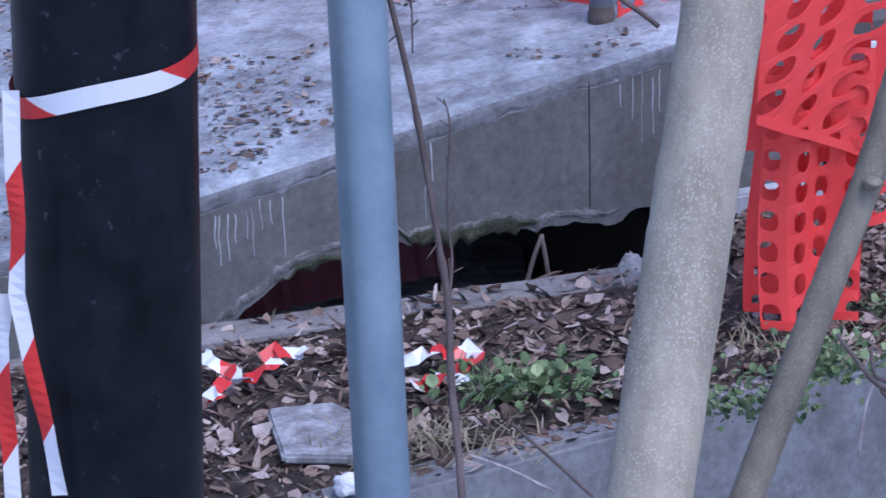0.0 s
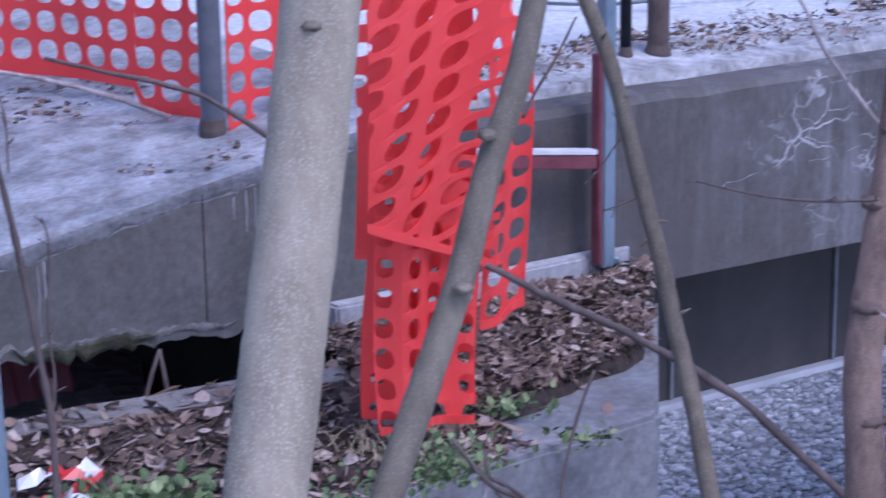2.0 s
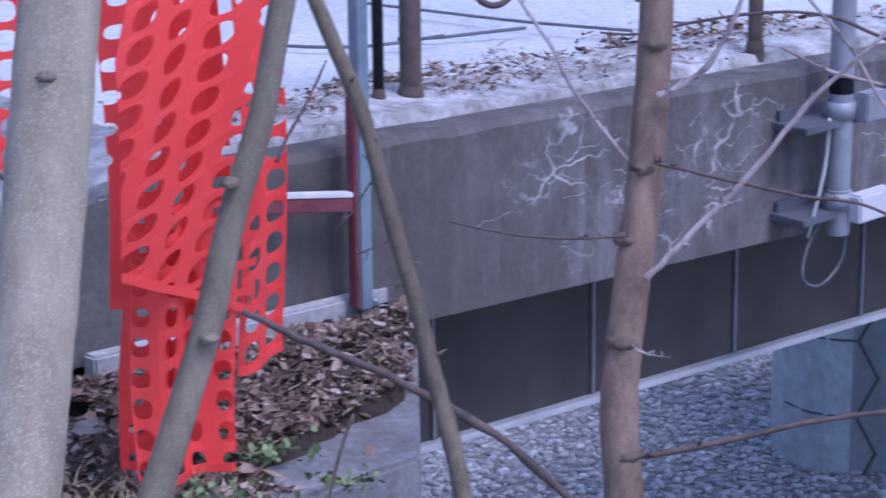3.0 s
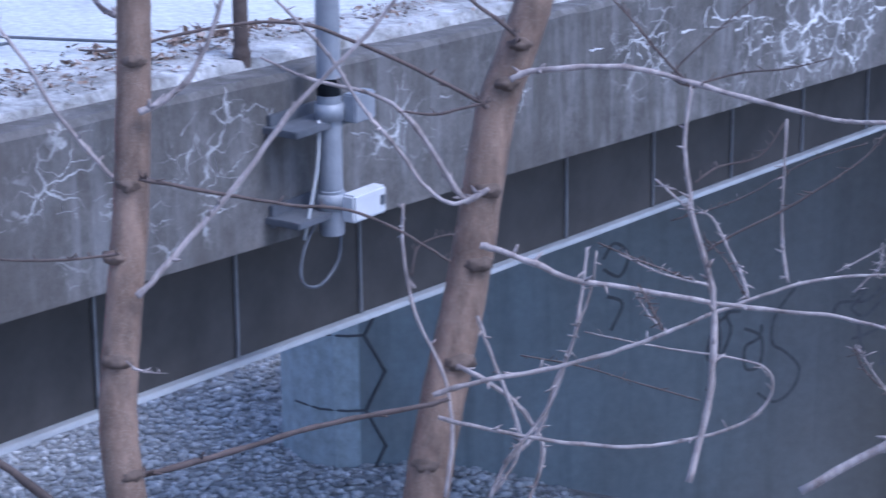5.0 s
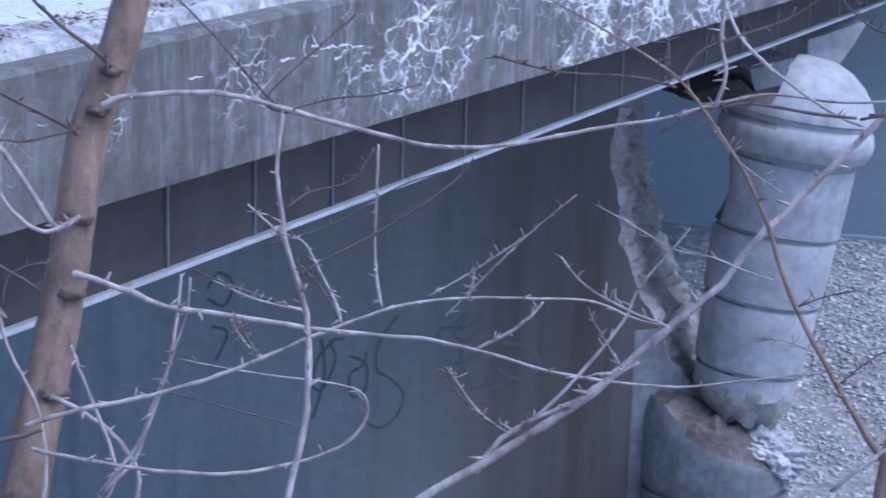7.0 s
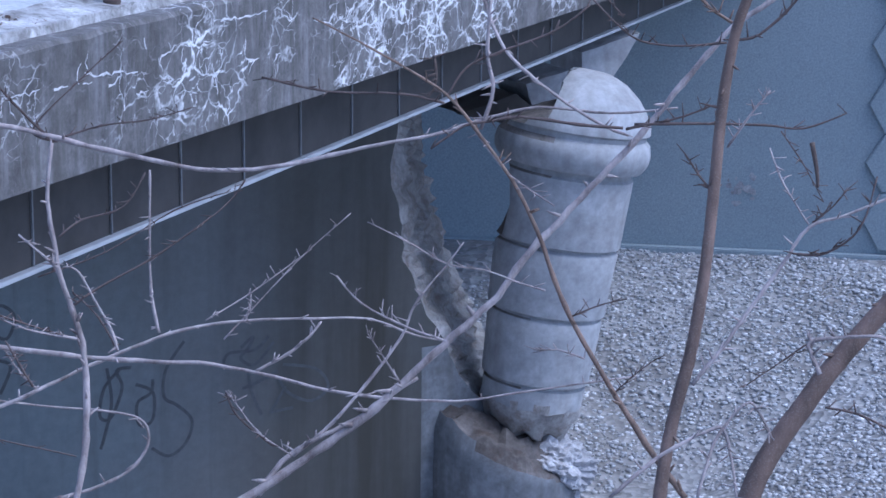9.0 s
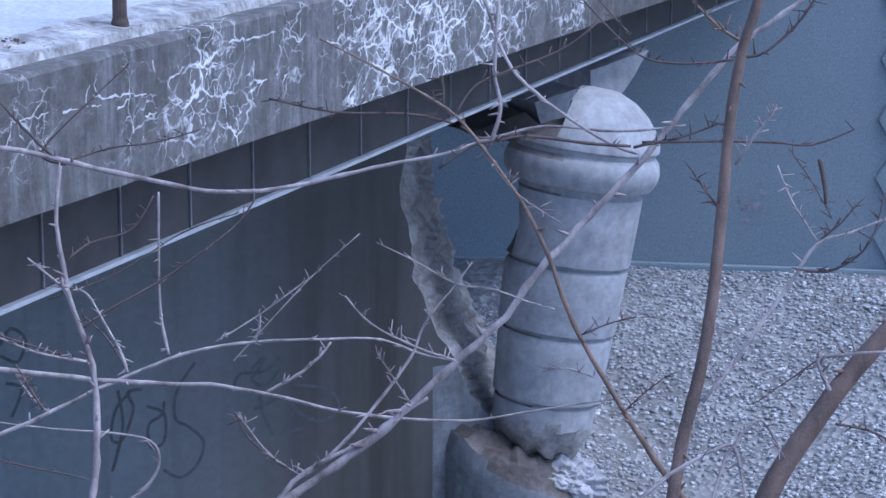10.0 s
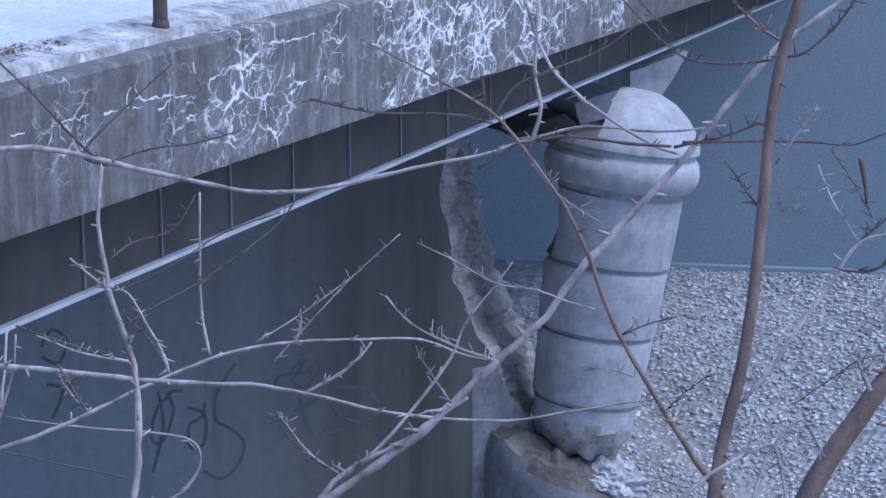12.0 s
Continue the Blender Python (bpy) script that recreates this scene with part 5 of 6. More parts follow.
for owner, at, r in ((T2, (0.271, 2.102, 1.036), 0.0105), (T2, (0.301, 2.137, 1.167), 0.0095), (T1, (0.136, 2.039, 1.296), 0.011), (TA, (1.386, 4.101, 0.601), 0.027), (TA, (1.323, 4.027, 0.304), 0.034), (TA, (1.420, 4.143, 0.815), 0.026), (TA, (1.346, 4.078, 0.478), 0.026), (TA, (1.310, 3.957, 0.112), 0.03),
                     (TB, (2.143, 4.173, 0.474), 0.033), (TB, (2.109, 4.146, 0.336), 0.033), (TB, (2.046, 4.112, 0.155), 0.038), (TB, (2.201, 4.198, 0.675), 0.028), (TB, (2.232, 4.200, 0.750), 0.028), (TB, (1.961, 4.078, -0.030), 0.038)):
    knot(owner, at, r * 0.88, M_BARKOLIVE if owner in (T1, T2) else M_KNOT)

# long side branches that reach to the right
for k, (pts, r0, r1, mat) in enumerate((
    ([(2.088, 3.973, 0.738), (2.122, 3.959, 0.754), (2.208, 3.913, 0.762), (2.296, 3.860, 0.759), (2.373, 3.807, 0.736), (2.482, 3.727, 0.702), (2.581, 3.650, 0.675), (2.665, 3.587, 0.673), (2.767, 3.515, 0.693), (2.851, 3.454, 0.717), (2.932, 3.390, 0.736), (3.013, 3.327, 0.768), (3.083, 3.267, 0.789), (3.177, 3.172, 0.781), (3.263, 3.087, 0.795)], 0.0125, 0.0042, M_TWIG),
    ([(1.958, 3.847, 0.472), (1.983, 3.832, 0.465), (2.041, 3.792, 0.441), (2.098, 3.751, 0.413), (2.191, 3.691, 0.398), (2.308, 3.610, 0.377), (2.408, 3.539, 0.366), (2.474, 3.491, 0.362), (2.554, 3.425, 0.344), (2.645, 3.341, 0.314), (2.721, 3.273, 0.301), (2.820, 3.185, 0.297), (2.913, 3.108, 0.315), (3.062, 2.975, 0.348)], 0.0133, 0.0031, M_TWIG),
    ([(1.863, 3.854, 0.199), (1.902, 3.840, 0.212), (1.976, 3.808, 0.229), (2.068, 3.765, 0.246), (2.162, 3.722, 0.273), (2.247, 3.684, 0.306), (2.332, 3.645, 0.345), (2.405, 3.608, 0.375), (2.487, 3.563, 0.405), (2.581, 3.500, 0.419), (2.680, 3.425, 0.422), (2.760, 3.359, 0.421), (2.811, 3.306, 0.396), (2.855, 3.262, 0.384)], 0.0102, 0.0031, M_TWIG),
    ([(2.166, 3.462, 0.111), (2.206, 3.478, 0.203), (2.235, 3.500, 0.297), (2.254, 3.525, 0.391), (2.254, 3.554, 0.467), (2.245, 3.586, 0.544), (2.246, 3.610, 0.621), (2.250, 3.628, 0.688), (2.269, 3.639, 0.770)], 0.0130, 0.0070, M_TWIG),
    ([(1.886, 3.879, 0.144), (1.920, 3.858, 0.134), (1.998, 3.810, 0.115), (2.084, 3.756, 0.100), (2.181, 3.697, 0.094), (2.253, 3.657, 0.103), (2.337, 3.614, 0.125), (2.395, 3.589, 0.158), (2.425, 3.588, 0.202), (2.419, 3.607, 0.236), (2.370, 3.646, 0.252), (2.293, 3.700, 0.262), (2.216, 3.753, 0.276), (2.148, 3.799, 0.292)], 0.0094, 0.0031, M_TWIG),
    ([(2.513, 3.697, 0.674), (2.498, 3.679, 0.581), (2.485, 3.662, 0.500), (2.478, 3.646, 0.440), (2.478, 3.626, 0.385)], 0.0042, 0.0063, M_TWIG),
    ([(2.571, 3.554, 0.372), (2.641, 3.529, 0.443), (2.710, 3.502, 0.515), (2.795, 3.461, 0.594)], 0.0031, 0.0021, M_TWIG),
    ([(2.551, 3.582, 0.406), (2.626, 3.544, 0.453), (2.729, 3.492, 0.531)], 0.0031, 0.0021, M_TWIG),
    ([(2.578, 3.467, 0.331), (2.629, 3.440, 0.359), (2.667, 3.423, 0.390), (2.690, 3.415, 0.417)], 0.0063, 0.0042, M_TWIG),
    ([(2.626, 3.543, 0.451), (2.619, 3.538, 0.423), (2.607, 3.539, 0.402)], 0.0031, 0.0031, M_TWIG),
    ([(2.313, 3.771, 0.489), (2.424, 3.713, 0.530), (2.538, 3.658, 0.601), (2.627, 3.604, 0.634)], 0.0031, 0.0021, M_TWIGDARK),
    ([(2.192, 3.830, 0.450), (2.258, 3.780, 0.417), (2.348, 3.710, 0.379)], 0.0031, 0.0042, M_TWIGDARK),
    ([(2.237, 3.776, 0.370), (2.252, 3.752, 0.330), (2.274, 3.724, 0.294)], 0.0031, 0.0042, M_TWIG),
    ([(2.376, 3.802, 0.726), (2.334, 3.843, 0.782), (2.289, 3.887, 0.853), (2.227, 3.942, 0.934)], 0.0063, 0.0031, M_TWIGDARK),
    ([(2.381, 3.800, 0.726), (2.348, 3.827, 0.751), (2.438, 3.793, 0.843), (2.504, 3.763, 0.905)], 0.0042, 0.0021, M_TWIGDARK),
    ([(2.378, 3.803, 0.731), (2.454, 3.760, 0.754), (2.524, 3.715, 0.763), (2.594, 3.671, 0.785)], 0.0042, 0.0021, M_TWIGDARK),
    ([(2.361, 3.730, 0.459), (2.390, 3.697, 0.419), (2.410, 3.660, 0.355)], 0.0031, 0.0042, M_TWIGDARK),
    ([(2.189, 3.827, 0.435), (2.172, 3.814, 0.371), (2.140, 3.807, 0.302), (2.098, 3.797, 0.214), (2.058, 3.791, 0.147), (1.978, 3.797, 0.063)], 0.0042, 0.0084, M_TWIG),
    ([(2.427, 3.287, 0.748), (2.398, 3.296, 0.711), (2.349, 3.319, 0.671), (2.273, 3.354, 0.618), (2.195, 3.391, 0.576), (2.157, 3.406, 0.550)], 0.0026, 0.0048, M_TWIGDARK),
    ([(2.154, 3.429, 0.612), (2.172, 3.415, 0.604), (2.187, 3.389, 0.558), (2.201, 3.362, 0.507), (2.204, 3.348, 0.475)], 0.0026, 0.0060, M_TWIG),
    ([(2.292, 3.386, 0.761), (2.263, 3.392, 0.716), (2.236, 3.404, 0.698), (2.191, 3.430, 0.686), (2.155, 3.444, 0.660)], 0.0026, 0.0042, M_TWIGDARK),
    ([(2.100, 3.480, 0.666), (2.126, 3.454, 0.634), (2.146, 3.434, 0.610)], 0.0026, 0.0060, M_TWIG),
    ([(2.338, 3.229, 0.406), (2.346, 3.206, 0.366), (2.384, 3.156, 0.318)], 0.0026, 0.0045, M_TWIGDARK),
    ([(2.030, 3.481, 0.544), (2.087, 3.436, 0.513), (2.151, 3.390, 0.496)], 0.0026, 0.0060, M_TWIG),
    ([(2.051, 3.452, 0.497), (2.062, 3.434, 0.464), (2.075, 3.409, 0.423)], 0.0026, 0.0050, M_TWIGDARK),
)):
    limb(pts, r0, r1, TB, mat, seed=90 + k, spurs=14, spur=0.011)

# the tree with the thick slanting branch
TC = tree([(2.886, 2.571, 1.191), (2.870, 2.572, 1.121), (2.848, 2.579, 1.052), (2.823, 2.576, 0.948), (2.796, 2.562, 0.819), (2.765, 2.546, 0.691), (2.728, 2.534, 0.572), (2.687, 2.528, 0.471), (2.648, 2.513, 0.363), (2.615, 2.500, 0.182), (2.562, 2.479, -0.109), (2.477, 2.445, -0.574), (2.341, 2.392, -1.318), (2.071, 2.285, -2.800)], 0.0076, 0.0120, M_BARKMAUVE, "slender brown young tree with forked twigs", 7, spurs=10, sides=12, knots=0.06)
TD = tree([(2.931, 2.226, 0.784), (2.879, 2.257, 0.703), (2.845, 2.278, 0.656), (2.793, 2.307, 0.587), (2.753, 2.325, 0.529), (2.712, 2.342, 0.470), (2.674, 2.350, 0.405), (2.639, 2.356, 0.288), (2.584, 2.367, 0.101), (2.496, 2.384, -0.199), (2.355, 2.412, -0.678), (2.129, 2.456, -1.444), (1.759, 2.529, -2.700)], 0.0135, 0.0205, M_BARKMAUVE, "leaning grey-brown young tree trunk", 8, spurs=2, sides=14)
for k, (owner, t_pts, r0, r1, mat) in enumerate((
    (TC, [(3.256, 2.745, 1.117), (3.207, 2.788, 1.059), (3.144, 2.844, 0.998), (3.105, 2.872, 0.946), (3.057, 2.903, 0.878), (3.007, 2.933, 0.805), (2.948, 2.968, 0.733), (2.888, 3.001, 0.661), (2.830, 3.031, 0.594), (2.787, 3.047, 0.532), (2.733, 3.074, 0.480), (2.669, 3.105, 0.419), (2.604, 3.133, 0.359), (2.549, 3.158, 0.313), (2.477, 3.192, 0.264), (2.403, 3.225, 0.216), (2.275, 3.280, 0.139)], 0.0088, 0.0166, M_TWIG),
    (TC, [(2.401, 3.223, 0.207), (2.445, 3.215, 0.260), (2.499, 3.189, 0.296), (2.559, 3.156, 0.327), (2.622, 3.124, 0.373), (2.657, 3.105, 0.396)], 0.0098, 0.0068, M_TWIG),
    (TC, [(2.462, 3.206, 0.269), (2.528, 3.179, 0.323), (2.588, 3.159, 0.387), (2.648, 3.140, 0.461), (2.678, 3.138, 0.517), (2.731, 3.117, 0.583), (2.759, 3.106, 0.621)], 0.0068, 0.0029, M_TWIG),
    (TC, [(2.810, 2.609, 0.285), (2.790, 2.662, 0.344), (2.767, 2.734, 0.437), (2.746, 2.795, 0.524), (2.733, 2.837, 0.595), (2.724, 2.884, 0.693), (2.706, 2.928, 0.773), (2.679, 2.975, 0.841), (2.646, 3.024, 0.908), (2.602, 3.072, 0.949), (2.544, 3.133, 0.994), (2.490, 3.184, 1.031)], 0.0112, 0.0028, M_BARKBROWN),
    (TC, [(2.711, 3.097, 0.888), (2.742, 3.083, 0.935), (2.791, 3.045, 0.963), (2.858, 2.992, 0.997), (2.903, 2.958, 1.040)], 0.0048, 0.0038, M_TWIGDARK),
    (TC, [(2.789, 3.076, 1.084), (2.770, 3.065, 0.963), (2.769, 3.048, 0.898), (2.744, 3.051, 0.832)], 0.0057, 0.0076, M_TWIG),
    (TC, [(2.769, 3.094, 1.084), (2.786, 3.055, 0.982), (2.809, 3.022, 0.935), (2.845, 2.975, 0.890), (2.893, 2.915, 0.845), (2.924, 2.878, 0.827)], 0.0067, 0.0048, M_TWIG),
    (TC, [(2.942, 2.916, 1.022), (2.902, 2.972, 1.095)], 0.0038, 0.0029, M_TWIGDARK),
    (TC, [(2.911, 2.653, 1.021), (2.860, 2.706, 1.014), (2.817, 2.753, 1.020), (2.788, 2.789, 1.052), (2.750, 2.842, 1.117)], 0.0045, 0.0027, M_TWIGDARK),
    (TC, [(2.920, 2.651, 1.052), (2.900, 2.679, 1.073), (2.876, 2.714, 1.112)], 0.0064, 0.0045, M_BARKBROWN),
    (TC, [(2.916, 2.649, 1.025), (2.947, 2.617, 1.035), (2.987, 2.584, 1.085), (3.009, 2.569, 1.126)], 0.0055, 0.0036, M_TWIGDARK),
    (TC, [(2.794, 2.738, 0.889), (2.857, 2.673, 0.893), (2.935, 2.587, 0.895), (2.976, 2.540, 0.892), (3.023, 2.493, 0.919)], 0.0055, 0.0027, M_TWIGDARK),
    (TC, [(2.783, 2.746, 0.881), (2.839, 2.694, 0.899), (2.885, 2.652, 0.923)], 0.0055, 0.0027, M_TWIGDARK),
    (TC, [(2.613, 3.027, 0.822), (2.660, 2.997, 0.859), (2.696, 2.967, 0.868), (2.732, 2.937, 0.875), (2.798, 2.871, 0.865), (2.850, 2.818, 0.861)], 0.0045, 0.0055, M_TWIGDARK),
    (TC, [(2.819, 2.559, 0.880), (2.853, 2.539, 0.937), (2.875, 2.525, 0.969)], 0.0044, 0.0027, M_TWIG),
    (TC, [(2.794, 2.562, 0.812), (2.783, 2.583, 0.836), (2.773, 2.605, 0.868)], 0.0044, 0.0035, M_TWIGDARK),
    (TC, [(2.684, 2.488, 0.538), (2.729, 2.467, 0.597), (2.769, 2.449, 0.657), (2.809, 2.430, 0.717), (2.848, 2.410, 0.778), (2.884, 2.374, 0.797), (2.942, 2.317, 0.834)], 0.0071, 0.0044, M_TWIG),
    (TC, [(2.826, 2.478, 0.893), (2.833, 2.452, 0.839), (2.848, 2.411, 0.782)], 0.0027, 0.0035, M_TWIG),
    (TC, [(2.841, 2.470, 0.919), (2.857, 2.435, 0.870), (2.868, 2.401, 0.816)], 0.0027, 0.0018, M_TWIGDARK),
    (TC, [(2.829, 2.415, 0.737), (2.858, 2.383, 0.741), (2.897, 2.351, 0.781), (2.926, 2.347, 0.858)], 0.0053, 0.0027, M_TWIGDARK),
    (TC, [(2.852, 2.408, 0.785), (2.875, 2.390, 0.809), (2.896, 2.376, 0.839)], 0.0035, 0.0018, M_TWIGDARK),
    (TD, [(2.458, 2.435, 0.424), (2.525, 2.398, 0.485), (2.579, 2.359, 0.521), (2.597, 2.342, 0.525), (2.595, 2.322, 0.485), (2.587, 2.301, 0.432)], 0.0059, 0.0042, M_TWIG),
    (TD, [(2.548, 2.343, 0.429), (2.584, 2.346, 0.508), (2.627, 2.327, 0.563), (2.638, 2.308, 0.550), (2.642, 2.288, 0.519)], 0.0050, 0.0042, M_TWIG),
    (TD, [(2.708, 2.257, 0.609), (2.706, 2.270, 0.632), (2.707, 2.279, 0.652), (2.723, 2.263, 0.659), (2.767, 2.214, 0.667), (2.790, 2.182, 0.661)], 0.0076, 0.0042, M_TWIG),
    (TD, [(2.776, 2.300, 0.532), (2.806, 2.259, 0.525), (2.841, 2.199, 0.498)], 0.0042, 0.0034, M_TWIGDARK),
    (TD, [(2.830, 2.286, 0.637), (2.785, 2.336, 0.625), (2.745, 2.367, 0.592), (2.704, 2.396, 0.557)], 0.0034, 0.0017, M_TWIGDARK),
    (TC, [(2.766, 2.736, 0.442), (2.793, 2.722, 0.469), (2.825, 2.702, 0.497)], 0.0027, 0.0018, M_TWIGDARK),
    (TC, [(2.740, 2.816, 0.559), (2.776, 2.788, 0.578), (2.811, 2.757, 0.590)], 0.0036, 0.0018, M_TWIGDARK),
    (TC, [(2.743, 2.784, 0.493), (2.715, 2.816, 0.506), (2.688, 2.842, 0.505)], 0.0036, 0.0018, M_TWIG),
    (TC, [(2.717, 2.854, 0.599), (2.682, 2.892, 0.613), (2.651, 2.927, 0.629), (2.604, 2.973, 0.639), (2.561, 3.022, 0.673), (2.516, 3.071, 0.704)], 0.0037, 0.0019, M_TWIG),
    (TC, [(2.643, 3.016, 0.487), (2.597, 3.065, 0.509), (2.546, 3.123, 0.546), (2.521, 3.160, 0.592)], 0.0048, 0.0029, M_TWIG),
    (TC, [(2.673, 2.983, 0.850), (2.704, 2.933, 0.782), (2.751, 2.873, 0.734)], 0.0037, 0.0028, M_TWIG),
    (TC, [(2.571, 3.049, 0.418), (2.558, 3.078, 0.459), (2.544, 3.106, 0.500)], 0.0038, 0.0019, M_TWIG),
    (TC, [(2.405, 3.131, 0.303), (2.368, 3.176, 0.340), (2.348, 3.211, 0.385), (2.337, 3.228, 0.408)], 0.0029, 0.0019, M_TWIG),
    (TC, [(2.471, 3.299, 0.916), (2.558, 3.226, 0.892), (2.653, 3.147, 0.889), (2.705, 3.098, 0.874)], 0.0038, 0.0048, M_TWIGDARK),
    (TC, [(2.701, 3.123, 0.953), (2.699, 3.113, 0.911), (2.685, 3.118, 0.883)], 0.0067, 0.0019, M_RUST),
)):
    limb(t_pts, r0, r1, owner, mat, seed=150 + k, spurs=14, spur=0.014)
# a seed pod hanging from a twig
pod = tube([(2.832, 2.400, 0.915), (2.832, 2.392, 0.890), (2.830, 2.384, 0.865), (2.828, 2.381, 0.849)], 0.004, 0.0025, 6)
bmesh.ops.transform(pod, matrix=Matrix.Translation(-TC.matrix_basis.translation), verts=pod.verts)
part("seed_pod", pod, M_RUST, TC, "dry brown seed pod", True)

# loose branches
rod_specs = (
    ([(0.790, 4.891, 0.139), (0.813, 4.883, 0.128), (0.902, 4.850, 0.082), (1.014, 4.809, 0.033), (1.135, 4.758, -0.027), (1.275, 4.687, -0.111), (1.378, 4.617, -0.205), (1.499, 4.528, -0.316)], 0.0106, 0.0154, M_TWIGDARK, "dark fallen branch leaning across the ledge"),
    ([(-0.099, 6.213, 0.324), (0.055, 6.202, 0.283), (0.211, 6.187, 0.243), (0.324, 6.169, 0.198), (0.456, 6.134, 0.104)], 0.0072, 0.0115, M_TWIGDARK, "dry dark stick lying on the broken slab"),
    ([(0.606, 4.234, 0.024), (0.638, 4.211, -0.019), (0.671, 4.189, -0.057), (0.710, 4.174, -0.075), (0.758, 4.148, -0.111), (0.786, 4.130, -0.138), (0.843, 4.101, -0.173)], 0.0062, 0.0081, M_TWIGDARK, "dark bramble stem arching before the ledge"),
    ([(0.664, 4.217, 0.005), (0.670, 4.196, -0.042), (0.701, 4.183, -0.058), (0.749, 4.157, -0.095), (0.779, 4.137, -0.126)], 0.0055, 0.0072, M_TWIGDARK, "dark bramble stem arching before the ledge"),
    ([(0.678, 4.184, -0.066), (0.716, 4.156, -0.112), (0.731, 4.139, -0.145), (0.746, 4.121, -0.177)], 0.0050, 0.0065, M_TWIGDARK, "forked dark bramble stem before the ledge"),
    ([(0.873, 4.227, 0.141), (0.844, 4.209, 0.077), (0.815, 4.184, -0.000), (0.795, 4.156, -0.077), (0.774, 4.115, -0.176)], 0.0042, 0.0055, M_TWIGDARK, "thin dark bramble stem before the ledge"),
    ([(0.666, 4.190, -0.057), (0.647, 4.171, -0.109), (0.635, 4.141, -0.180)], 0.0034, 0.0044, M_TWIG, "thin pale dry stem before the ledge"),
    ([(0.792, 4.135, -0.124), (0.828, 4.134, -0.108), (0.868, 4.130, -0.097), (0.928, 4.121, -0.085)], 0.0026, 0.0034, M_TWIG, "thin pale dry stem before the ledge"),
    ([(-0.069, 4.488, -0.310), (0.007, 4.474, -0.337), (0.094, 4.452, -0.378)], 0.0043, 0.0043, M_TWIG, "thin dry stem lying before the ledge"),
    ([(0.016, 4.511, -0.256), (0.096, 4.477, -0.323), (0.171, 4.442, -0.388)], 0.0053, 0.0053, M_TWIGDARK, "thin dry stem lying before the ledge"),
    ([(1.085, 5.368, 0.554), (1.038, 5.358, 0.468), (0.991, 5.350, 0.394), (0.957, 5.341, 0.333)], 0.0038, 0.0064, M_TWIGDARK, "thin dark twig beside the safety net"),
    ([(-0.256, 6.742, 0.178), (-0.119, 6.737, 0.149), (0.065, 6.723, 0.096), (0.233, 6.700, 0.030)], 0.0093, 0.0108, M_TWIG, "long dry stick lying on the broken slab"),
)
for k, (pts, r0, r1, mat, label) in enumerate(rod_specs):
    bm = tube(pts, r0 * 0.62, r1 * 0.62, 8, None, 0.25, 0.4, 300 + k, 4)
    whole("fallen_branch", bm, mat, label, "branch", smooth=True)


# a ring of dark cable caught on a twig
bm = bmesh.new()
ring_at, ring_x, ring_z = Vector((1.133, 4.186, 0.940)), 0.0400, 0.0440
solid([[ring_at + Vector((math.cos(a) * (ring_x + 0.006 * math.cos(b)), 0.006 * math.sin(b) + 0.01 * math.sin(a), math.sin(a) * (ring_z + 0.006 * math.cos(b)))) for b in (2 * math.pi * j / 8 for j in range(8))] for a in (2 * math.pi * i / 32 for i in range(33))], bm, False)
whole("cable_ring", bm, M_TWIGDARK, "dark ring of cable hanging on a bare branch", "cable", smooth=True)


